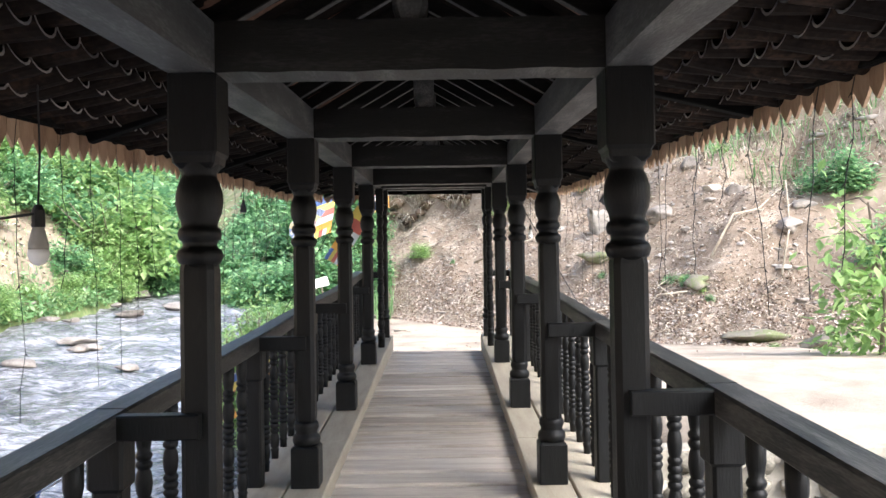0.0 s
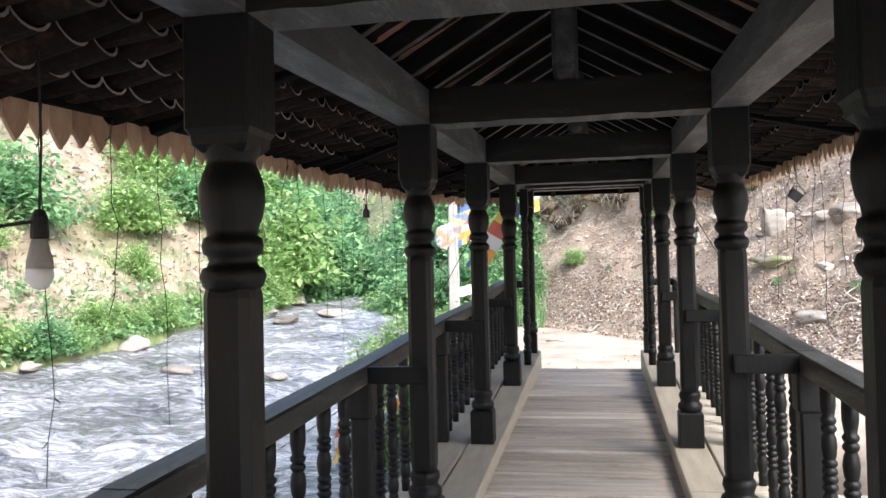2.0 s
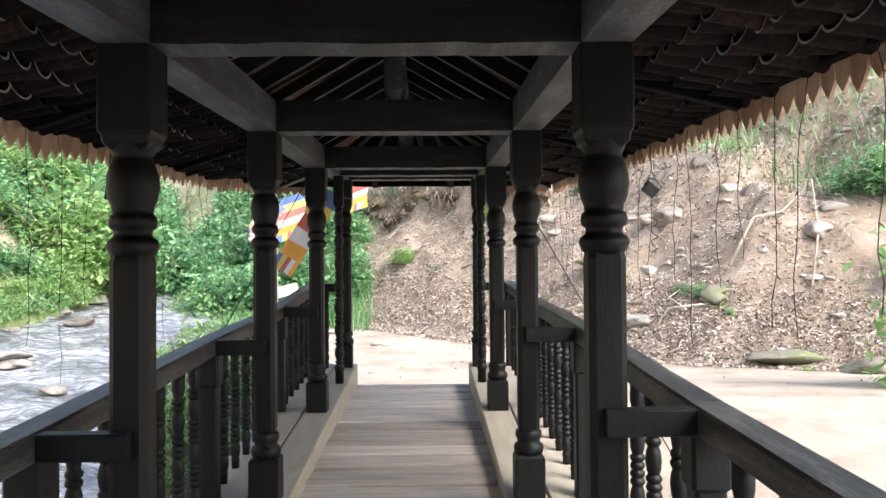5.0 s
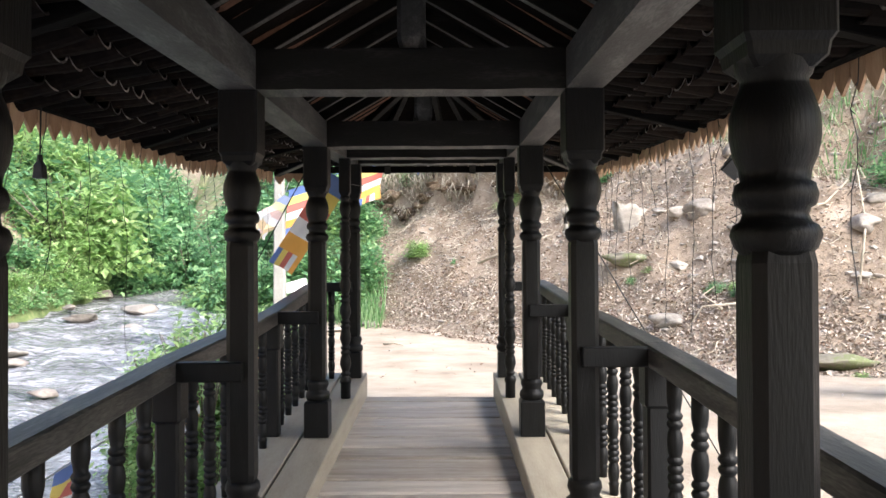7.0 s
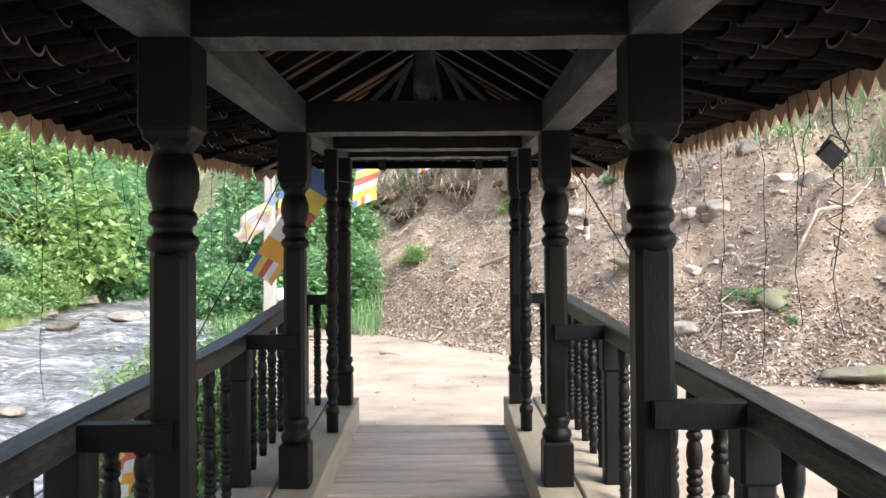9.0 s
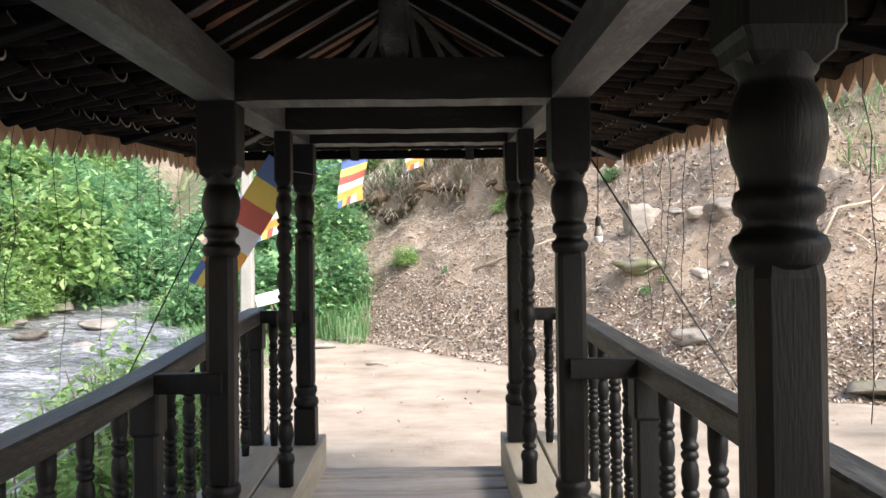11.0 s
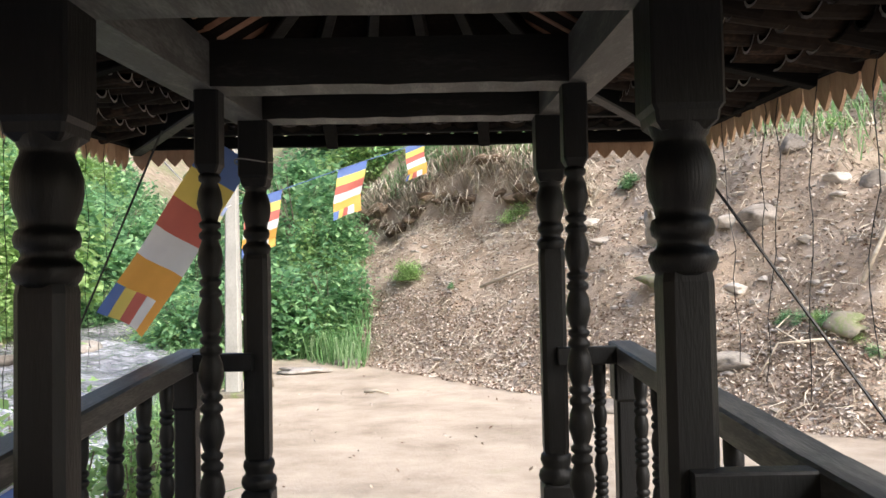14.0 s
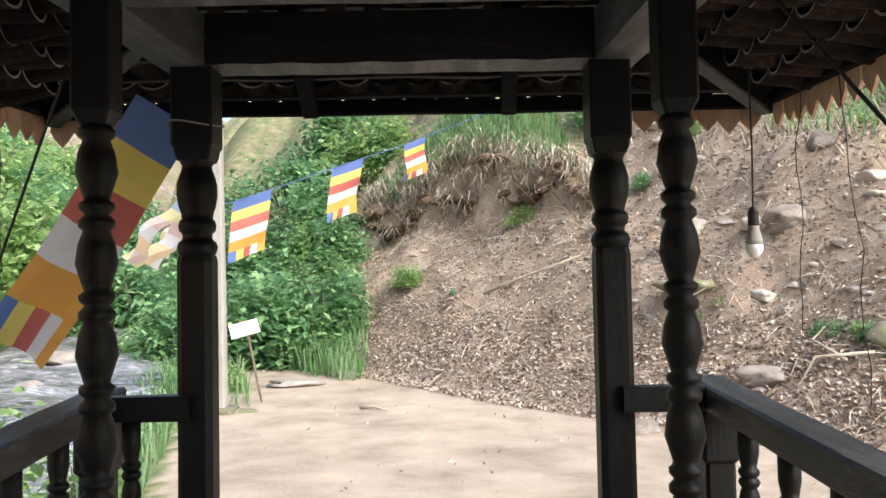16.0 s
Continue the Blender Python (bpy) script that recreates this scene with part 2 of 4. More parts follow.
def ring_stack(rings, caps=True):
    """Closed rings of equal length, one above another."""
    n = len(rings[0])
    vs = [p for r in rings for p in r]
    fs = [(k * n + i, k * n + (i + 1) % n, (k + 1) * n + (i + 1) % n, (k + 1) * n + i) for k in range(len(rings) - 1) for i in range(n)]
    if caps:
        fs += [tuple(range(n - 1, -1, -1)), tuple((len(rings) - 1) * n + i for i in range(n))]
    return vs, fs


def lathe(profile, n=14, x=0, y=0):
    return ring_stack([[(x + r * math.cos(a), y + r * math.sin(a), z) for a in [2 * math.pi * i / n for i in range(n)]] for z, r in profile])


def squared(levels, cut=0.015, x=0, y=0):
    """A square timber with chamfered arrises; levels of (z, half width)."""
    out = []
    for z, h in levels:
        c = min(cut, h * 0.5)
        out.append([(x + a, y + b, z) for a, b in ((h, -h + c), (h, h - c), (h - c, h), (-h + c, h), (-h, h - c), (-h, -h + c), (-h + c, -h), (h - c, -h))])
    return ring_stack(out)


def timber(p, q, w, h, cut=0.008, up=(0, 0, 1), wobble=0.0, steps=1):
    """A sawn timber from p to q, its top and bottom level across."""
    p, q = Vector(p), Vector(q)
    d = (q - p).normalized()
    s = d.cross(Vector(up)).normalized()
    u = s.cross(d)
    rings = []
    for k in range(steps + 1):
        o = p.lerp(q, k / steps) + (Vector((0, 0, random.uniform(-wobble, wobble))) if 0 < k < steps else Vector())
        a, b = w / 2, h / 2
        rings.append([o + s * x + u * z for x, z in ((a, -b + cut), (a, b - cut), (a - cut, b), (-a + cut, b), (-a, b - cut), (-a, -b + cut), (-a + cut, -b), (a - cut, -b))])
    return ring_stack(rings)


def tube(points, r, n=5, taper=1.0):
    pts = [Vector(p) for p in points]
    rings = []
    for i, p in enumerate(pts):
        d = (pts[min(i + 1, len(pts) - 1)] - pts[max(i - 1, 0)]).normalized()
        s = d.cross(Vector((0.31, 0.77, 0.55))).normalized()
        u = s.cross(d)
        rr = r * (1 + (taper - 1) * i / max(1, len(pts) - 1))
        rings.append([p + (s * math.cos(a) + u * math.sin(a)) * rr for a in [2 * math.pi * k / n for k in range(n)]])
    return ring_stack(rings)


def boulder(sx, sy, sz, seed, detail=3, rough=0.42):
    bm = bmesh.new()
    bmesh.ops.create_icosphere(bm, subdivisions=detail, radius=1)
    off = Vector((seed * 3.7, seed * 1.3, seed * 7.1))
    rng = random.Random(seed * 13 + 5)
    cuts = [(Vector((rng.gauss(0, 1), rng.gauss(0, 1), rng.gauss(0, 1))).normalized(), rng.uniform(0.5, 0.85)) for _ in range(11)]
    for v in bm.verts:
        k = 1 + rough * noise.noise(v.co * 1.3 + off) * 1.6 + rough * 0.5 * noise.noise(v.co * 3.1 + off) + rough * 0.25 * noise.noise(v.co * 7 + off)
        c = v.co * k
        for nrm, off_d in cuts:
            over = c.dot(nrm) - off_d
            if over > 0:
                c = c - nrm * over * 0.9
        v.co = Vector((c.x * sx, c.y * sy, c.z * sz))
    vs, fs = [tuple(v.co) for v in bm.verts], [tuple(v.index for v in f.verts) for f in bm.faces]
    bm.free()
    return vs, fs


# ---- lines of the bridge along y ----
def line(*pts):
    return lambda y: float(np.interp(y, [p[0] for p in pts], [p[1] for p in pts]))


beam_z = line((-4, 1.98), (2.96, 2.29), (5.22, 2.398), (7.41, 2.47), (9.66, 2.52), (10.89, 2.592), (11.77, 2.65), (13, 2.66))
kerb_z = line((-4, -0.20), (2.96, 0.04), (5.2, 0.145), (7.4, 0.24), (9.6, 0.37), (11.7, 0.48), (12.3, 0.50))
deck_z = line((-4, -0.22), (3, -0.06), (5.2, 0.04), (8.6, 0.18), (12, 0.25), (13, 0.25))
rail_z = line((-4, 0.87), (2.96, 1.12), (5.2, 1.19), (7.4, 1.29), (9.65, 1.355), (11.8, 1.46), (12.4, 1.48))
PAIRS = [-1.5, 0.72, 2.96, 5.22, 7.41, 9.66]
END, SLIM = 11.84, 10.89
PX, RX, EAVE = 0.80, 1.14, 1.76
Y0, Y1 = -2.6, 12.05

# ---- terrain ----
FOOT = [(-40, 75), (-14, 47), (-8.5, 37), (-5.6, 32), (-2.6, 29.3), (1.2, 24.7), (3.7, 21.6), (5.7, 18.7), (7.6, 17.6), (11, 15.6), (20, 13), (60, 9)]
left_x = line((-40, -19), (-10, -17), (5, -15), (18, -14), (30, -12.2), (44, -13.9), (60, -17), (90, -24))
right_x = line((7.4, 30), (7.5, 1.3), (9.4, 1.2), (9.6, -1.4), (11, -2.0), (14, -3.3), (18, -4.6), (24, -6.0), (34, -9.0), (44, -12.0), (60, -15), (90, -21))


def water_z(y):
    return -1.8 + 0.063 * max(y, -6)


def foot_distance(x, y):
    best, sign = 1e9, 1
    for (ax, ay), (bx, by) in zip(FOOT, FOOT[1:]):
        dx, dy = bx - ax, by - ay
        k = min(1, max(0, ((x - ax) * dx + (y - ay) * dy) / (dx * dx + dy * dy)))
        d = math.hypot(x - ax - k * dx, y - ay - k * dy)
        if d < best:
            best, sign = d, (1 if dx * (y - ay) - dy * (x - ax) > 0 else -1)
    return best * sign


def smooth01(v):
    v = min(1, max(0, v))
    return v * v * (3 - 2 * v)


def height(x, y):
    s = foot_distance(x, y)
    n1 = noise.noise(Vector((x * 0.35, y * 0.35, 0)))
    n2 = noise.noise(Vector((x * 1.1, y * 1.1, 5)))
    n3 = noise.noise(Vector((x * 3.0, y * 3.0, 9)))
    wz = water_z(y)
    terrace = line((7, -0.16), (9, -0.12), (12, 0.02), (16, -0.30), (19, -0.42), (24, -0.46), (34, -0.1), (60, 1.4))(y) + 0.02 * n2
    if s > 0:
        up = 0.85 * min(s, 14) + 0.42 * max(0, s - 14)
        terrace += 0.9 * smooth01((s + 0.3 * n2 + 0.12 * n3 - 4.5) / 0.3) * smooth01((x + 3) / 1.5) * smooth01((4.5 - x) / 1.5)
        terrace += up * (1 + 0.16 * n1) + smooth01(s / 2) * (0.45 * n1 + 0.24 * n2 + 0.10 * n3)
    dl, dr = left_x(y) - x, x - right_x(y)
    if dl > 0:
        return wz + 0.1 + 0.78 * dl - 0.1 * max(0, dl - 30) + smooth01(dl / 2) * (0.8 * n1 + 0.3 * n2 + 0.1 * n3)
    if dr > 0 or s > 0:
        return (wz - 0.6) + (terrace - wz + 0.6) * smooth01(max(dr, s) / 1.4) if y > 7.5 else wz - 0.6
    if y < -3.5:
        return wz - 0.6 + (0.6 - 0.25 - wz) * smooth01((-3.5 - y) / 1.0)
    return wz - 0.6


def axis(lo, hi, step, far):
    a = list(np.arange(lo, hi + 1e-6, step))
    g, k = step, [hi]
    while k[-1] < far:
        g *= 1.22
        k.append(k[-1] + g)
    g, j = step, [lo]
    while j[-1] > -far:
        g *= 1.22
        j.append(j[-1] - g)
    return j[:0:-1] + a + k[1:]


def build_ground():
    xs, ys = axis(-19, 12, 0.24, 400), axis(8, 40, 0.24, 400)
    vs = [(x, y, height(x, y)) for y in ys for x in xs]
    w = len(xs)
    fs = [(j * w + i, j * w + i + 1, (j + 1) * w + i + 1, (j + 1) * w + i) for j in range(len(ys) - 1) for i in range(w - 1)]
    ob = tagged(new("ground", mesh_of("ground", vs, fs, GROUND, True)), "sandy clearing and bare brown earth banks with dry leaves", "ground", kind="structure")
    sand, green = ob.data.attributes.new("sand", "FLOAT", "POINT"), ob.data.attributes.new("green", "FLOAT", "POINT")
    a, g = [], []
    for x, y, z in vs:
        s = foot_distance(x, y)
        dl = left_x(y) - x
        a.append(1.0 - smooth01((s + 1.2) / 1.6) if dl < 0 else 0.0)
        k = 0.0
        if dl > 0:
            k = (0.05 if y < 24 else 0.3) + 0.5 * noise.noise(Vector((x * 0.14, y * 0.14, 3))) + 0.7 * smooth01(1 - dl / 1.5)
        elif s > 0 and x < -2.5:
            k = 0.6 * smooth01((-2.5 - x) / 1.0)
        elif s > 6:
            k = smooth01((s - 6) / 3) * 0.6
        elif x - right_x(y) < 1.5 and y > 12:
            k = 0.9
        g.append(k)
    sand.data.foreach_set("value", a)
    green.data.foreach_set("value", g)


def build_river():
    xs, ys = list(np.arange(-21, -1, 0.22)) + list(np.arange(-1, 31, 0.6)), list(np.arange(-12, 46, 0.22)) + list(np.arange(46, 90, 2.0))
    vs = []
    for y in ys:
        for x in xs:
            p = Vector((x * 0.7 + y * 0.25, y * 0.45 - x * 0.1, 0))
            z = 0.15 * noise.noise(p) + 0.09 * noise.noise(p * 2.7) + 0.04 * noise.noise(p * 7)
            vs.append((x, y, water_z(y) + z - 0.05))
    w = len(xs)
    fs = [(j * w + i, j * w + i + 1, (j + 1) * w + i + 1, (j + 1) * w + i) for j in range(len(ys) - 1) for i in range(w - 1)
          if left_x(ys[j]) - 1.0 < xs[i] < right_x(ys[j]) + 0.7]
    tagged(new("water", mesh_of("water", vs, fs, WATER, True)), "fast shallow river with white foam over rocks", "river", kind="structure")


build_ground()
build_river()


# ---- bridge: posts ----
def post_at(x, y, half=0.09):
    z0, z1 = kerb_z(y), beam_z(y)
    t = z1 - z0
    e = thing("bridge_post", "black-stained square wooden post with turned neck rings", "post", (x, y, z0), "posts of the bridge")
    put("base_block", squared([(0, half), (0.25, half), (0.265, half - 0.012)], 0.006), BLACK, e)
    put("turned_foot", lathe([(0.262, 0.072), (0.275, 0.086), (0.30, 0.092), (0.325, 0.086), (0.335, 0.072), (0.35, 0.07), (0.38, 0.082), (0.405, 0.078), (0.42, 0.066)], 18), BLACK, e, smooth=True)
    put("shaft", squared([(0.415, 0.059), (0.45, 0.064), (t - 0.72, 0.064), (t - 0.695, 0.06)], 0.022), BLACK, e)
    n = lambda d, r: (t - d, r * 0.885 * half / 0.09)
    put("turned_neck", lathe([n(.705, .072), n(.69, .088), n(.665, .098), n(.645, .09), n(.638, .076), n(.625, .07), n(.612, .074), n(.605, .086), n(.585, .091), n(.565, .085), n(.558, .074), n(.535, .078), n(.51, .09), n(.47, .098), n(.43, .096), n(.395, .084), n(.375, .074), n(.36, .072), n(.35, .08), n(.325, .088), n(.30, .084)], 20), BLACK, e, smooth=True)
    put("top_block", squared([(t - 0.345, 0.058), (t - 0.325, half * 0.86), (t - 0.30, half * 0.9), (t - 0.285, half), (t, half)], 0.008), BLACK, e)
    return e


def slim_post(x, y):
    z0, t = kerb_z(y), beam_z(y) - kerb_z(y)
    e = thing("turned_post", "slender black turned wooden post with stacked bulbs", "post", (x, y, z0), "slender posts of the bridge end")
    prof, z = [(0, 0.045), (0.13, 0.045), (0.135, 0.05), (0.16, 0.054), (0.185, 0.048)], 0.19
    for k in range(7):
        top = t - 0.34
        s = (top - 0.19) / 7
        prof += [(z + s * f, r) for f, r in ((0.04, 0.030), (0.10, 0.043), (0.16, 0.044), (0.20, 0.031), (0.30, 0.038), (0.50, 0.052), (0.72, 0.045), (0.86, 0.033), (0.90, 0.044), (0.97, 0.045))]
        z += s
    put("spindle", lathe(prof + [(t - 0.33, 0.034)], 16), BLACK, e, smooth=True)
    put("top_block", squared([(t - 0.335, 0.034), (t - 0.30, 0.05), (t, 0.05)], 0.008), BLACK, e)
    return e


for y in PAIRS:
    for side in (-1, 1):
        post_at(side * PX, y)
for side in (-1, 1):
    post_at(side * 0.77, END, 0.077)
    slim_post(side * 0.742, SLIM)

# ---- bridge: beams and roof timbers ----
BH = 0.19
for side in (-1, 1):
    stops = PAIRS + [SLIM, END + 0.1]
    rings = []
    for y in [Y0] + stops:
        z = beam_z(y)
        a, b = side * (PX - 0.085), side * (PX + 0.085)
        rings.append([(a, y, z + 0.006), (a, y, z + BH), (b, y, z + BH), (b, y, z + 0.006)])
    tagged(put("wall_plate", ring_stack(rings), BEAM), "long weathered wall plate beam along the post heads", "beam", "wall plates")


def lit_underside(ob, sides, face):
    """Gives a timber's lower face the paler BEAM, as painted light off the deck."""
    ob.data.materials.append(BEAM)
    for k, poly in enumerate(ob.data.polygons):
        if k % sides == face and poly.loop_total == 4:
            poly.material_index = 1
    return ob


def tie_beam(y, w=0.17):
    rings = []
    for k in range(15):
        x = -PX + 0.086 + (2 * PX - 0.172) * k / 14
        dz = random.uniform(-0.004, 0.004)
        z = beam_z(y)
        rings.append([(x, y - w / 2, z + dz), (x, y - w / 2, z + BH), (x, y + w / 2, z + BH), (x, y + w / 2, z + dz * 0.5)])
    e = thing("tie_beam", "dark hewn tie beam across the bridge with a king post", "beam", group="tie beams")
    lit_underside(put("beam", ring_stack(rings), BEAM_X, e), 4, 3)
    return e


RIDGE, PLATE, LOW, SINK = 0.74, 0.25, 0.03, 0.085


def low(side, y):
    """The river-side eave hangs lower than the other, save at the hipped end."""
    return LOW if side > 0 else LOW - SINK * min(1, max(0, (12 - y) / 2.5))


for y in PAIRS + [SLIM, END]:
    e = tie_beam(y)
    if y < 10:
        z = beam_z(y)
        put("king_post", squared([(z + BH, 0.05), (z + BH + 0.06, 0.066), (z + RIDGE - 0.05, 0.066)], 0.02, 0, y), BEAM, e)

APEX = 10.75


def roof_shell():
    e = thing("roof", "hipped clay-tiled roof over the bridge on dark timbers", "roof", kind="structure")
    zr = lambda y, k: beam_z(y) + k
    ys = [Y0 - 0.6] + PAIRS + [APEX]
    for side in (-1, 1):
        strip = []
        for y in ys:
            yo = 11.8 if y == APEX else y
            ye = 12.78 if y == APEX else y
            strip.append([(0, y, zr(y, RIDGE + 0.05)), (side * 0.82, yo, zr(yo, PLATE + 0.06)), (side * (EAVE + 0.04), ye, zr(ye, low(side, ye) + 0.06))])
        top = [p for r in strip for p in r]
        n = len(top)
        vs = top + [(a, b, c + 0.05) for a, b, c in top]
        fs = []
        for j in range(len(strip) - 1):
            for i in range(2):
                q = (j * 3 + i, j * 3 + i + 1, j * 3 + i + 4, j * 3 + i + 3)
                fs += [q, tuple(v + n for v in q[::-1])]
            fs.append((j * 3 + 2, j * 3 + 5, j * 3 + 5 + n, j * 3 + 2 + n))
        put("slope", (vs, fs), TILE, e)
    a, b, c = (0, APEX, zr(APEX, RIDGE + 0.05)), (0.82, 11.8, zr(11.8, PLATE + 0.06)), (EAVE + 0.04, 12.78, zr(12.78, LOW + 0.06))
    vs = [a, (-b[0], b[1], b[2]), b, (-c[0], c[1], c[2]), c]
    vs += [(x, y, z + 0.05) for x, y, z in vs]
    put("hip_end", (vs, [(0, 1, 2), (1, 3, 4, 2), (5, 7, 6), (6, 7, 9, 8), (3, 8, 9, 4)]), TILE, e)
    put("ridge_beam", joined(*[timber((0, p, beam_z(p) + RIDGE - 0.06), (0, q, beam_z(q) + RIDGE - 0.06), 0.06, 0.14) for p, q in zip([Y0] + PAIRS, PAIRS + [APEX])]), BEAM, e)
    for side in (-1, 1):
        y, k = Y0, 0
        while y < 11.9:
            if y < APEX:
                z = beam_z(y)
                lit_underside(put("rafter", timber((0.03 * side, y, z + RIDGE - 0.01), (side * 0.84, y, z + PLATE + 0.01), 0.05, 0.08, 0.004), BEAM_X, e), 8, 6)
            if k % 5 == 0:
                put("eave_rafter", timber((0.80 * side, y, beam_z(y) + PLATE + 0.005), (side * (EAVE - 0.02), y, beam_z(y) + low(side, y)), 0.07, 0.12, 0.006), SHADED_EAVE, e)
            y, k = y + 0.45, k + 1
        z = beam_z(END)
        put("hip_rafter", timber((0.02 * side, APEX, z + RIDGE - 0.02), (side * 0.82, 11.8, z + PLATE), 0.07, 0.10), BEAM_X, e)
        put("hip_rafter", timber((0.80 * side, 11.78, z + PLATE + 0.01), (side * (EAVE - 0.02), 12.74, z + low(side, 12.74) + 0.005), 0.08, 0.12), BLACK, e)
        put("eave_batten", joined(*[timber((side * EAVE, p, beam_z(p) + low(side, p) + 0.02), (side * EAVE, q, beam_z(q) + low(side, q) + 0.02), 0.05, 0.06) for p, q in zip([Y0 - 0.6] + PAIRS[1:] + [SLIM], PAIRS[1:] + [SLIM, 12.74])]), SHADED_EAVE, e)
    z = beam_z(END)
    for k, x in enumerate((-0.45, -0.15, 0.15, 0.45)):
        put("rafter", timber((x * 0.2, APEX + 0.02, z + RIDGE - 0.03), (x, 11.8, z + PLATE), 0.05, 0.08, 0.004), BEAM_X, e)
    for x in (-0.42, 0.42):
        put("eave_rafter", timber((x, 11.78, z + PLATE + 0.015), (x * 1.15, 12.74, z + LOW + 0.01), 0.07, 0.09, 0.004), SHADED_EAVE, e)
    for k in range(5):
        f = (k + 0.5) / 5
        y = 11.86 + 0.92 * f
        zz = z + PLATE + 0.05 + (LOW - PLATE) * f
        w = 0.82 + 0.94 * f
        put("tile_batten", timber((-w, y, zz), (w, y, zz), 0.045, 0.035, 0.004, wobble=0.006, steps=10), BEAM_X, e)
    put("eave_batten", timber((-EAVE, 12.76, z + LOW + 0.02), (EAVE, 12.76, z + LOW + 0.02), 0.05, 0.07, wobble=0.004, steps=8), SHADED_EAVE, e)
    return e


roof = roof_shell()
ribs = []
for side in (-1, 1):
    for y in np.arange(Y0 - 0.5, 12.7, 0.2):
        top = [] if y > 11.75 else [(side * max(0.03, (y - APEX) * 0.78), y, beam_z(y) + RIDGE + 0.10 - max(0, y - APEX) * 0.46)]
        inner = side * (0.82 if y < 11.75 else 0.82 + (y - 11.75) * 0.96)
        pts = top + [(inner, y, beam_z(y) + PLATE + 0.11 - (abs(inner) - 0.82) * 0.23), (side * (EAVE + 0.05), y, beam_z(y) + low(side, y) + 0.11)]
        if abs(pts[0][0] - pts[-1][0]) > 0.08:
            ribs.append(tube(pts, 0.055, 6))
cover_tiles = put("cover_tiles", joined(*ribs), CLAY, roof, "weathered red-brown clay cover tiles")
cover_tiles["kind"] = "stuff"
put("ridge_cap", tube([(0, y, beam_z(y) + RIDGE + 0.12) for y in [Y0 - 0.6] + PAIRS + [APEX]], 0.09, 8), CLAY, roof)


# ---- bridge: deck, kerbs, railings ----
def build_deck():
    e = thing("floor", "worn grey-brown plank deck of the bridge", "floor", kind="structure")
    y = Y0
    while y < Y1 - 0.1:
        w = min(random.choice((0.29, 0.33, 0.38, 0.46, 0.55)), Y1 - y)
        t = random.uniform(-0.003, 0.003)
        put("plank", timber((-0.66, y + w / 2, deck_z(y + w / 2) - 0.03 + t), (0.66, y + w / 2, deck_z(y + w / 2) - 0.03 - t), w - 0.019, 0.06, 0.009), DECK, e)
        y += w
    rings = [[(-0.64, q, deck_z(q) - 0.20), (-0.64, q, deck_z(q) - 0.115), (0.64, q, deck_z(q) - 0.115), (0.64, q, deck_z(q) - 0.20)] for q in (Y0, 3, 5.2, 8.6, 11.9)]
    put("joists", ring_stack(rings), BEAM, e)


def long_board(xa, xb, lift, drop, ya, yb, mat, name, parent):
    ys = [ya] + [q for q in (2.96, 5.2, 7.4, 9.6) if ya < q < yb] + [yb]
    c = 0.008
    rings = [[(xa, q, kerb_z(q) - drop), (xa, q, kerb_z(q) + lift - c), (xa + c, q, kerb_z(q) + lift), (xb - c, q, kerb_z(q) + lift), (xb, q, kerb_z(q) + lift - c), (xb, q, kerb_z(q) - drop)] for q in ys]
    return put(name, ring_stack(rings), mat, parent)


build_deck()
SPAN = [Y0] + PAIRS[1:] + [END]
for side in (-1, 1):
    e = thing("timber_kerb", "pale worn timber kerb boards beneath the posts", "kerb", group="kerbs")
    for a, b in ((0.662, 0.915), (0.93, 1.26)):
        lo, hi = sorted((side * a, side * b))
        for ya, yb in ((Y0, 2.2), (2.206, 6.3), (6.306, Y1 + 0.05)):
            long_board(lo, hi, 0.0, 0.30, ya, yb, CURB, "board", e)
    for q in np.arange(1.2, 12, 1.05):
        put("bolt_head", lathe([(kerb_z(q) - 0.002, 0.014), (kerb_z(q) + 0.007, 0.014), (kerb_z(q) + 0.011, 0.007)], 8, side * 0.80, q + 0.3), CABLE, e)


def baluster_shape(h):
    prof = [(0, 0.026), (0.05, 0.028), (0.06, 0.033)]
    z, k = 0.07, 0
    while z < h - 0.14:
        s = 0.032 if k % 5 else 0.105
        prof += [(z, 0.025), (z + s * 0.15, 0.031), (z + s * 0.5, 0.0355), (z + s * 0.82, 0.031), (z + s * 0.95, 0.025)]
        z, k = z + s, k + 1
    return lathe(prof + [(h - 0.11, 0.030), (h - 0.09, 0.034), (h, 0.034)], 10)


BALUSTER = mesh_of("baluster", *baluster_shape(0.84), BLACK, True)


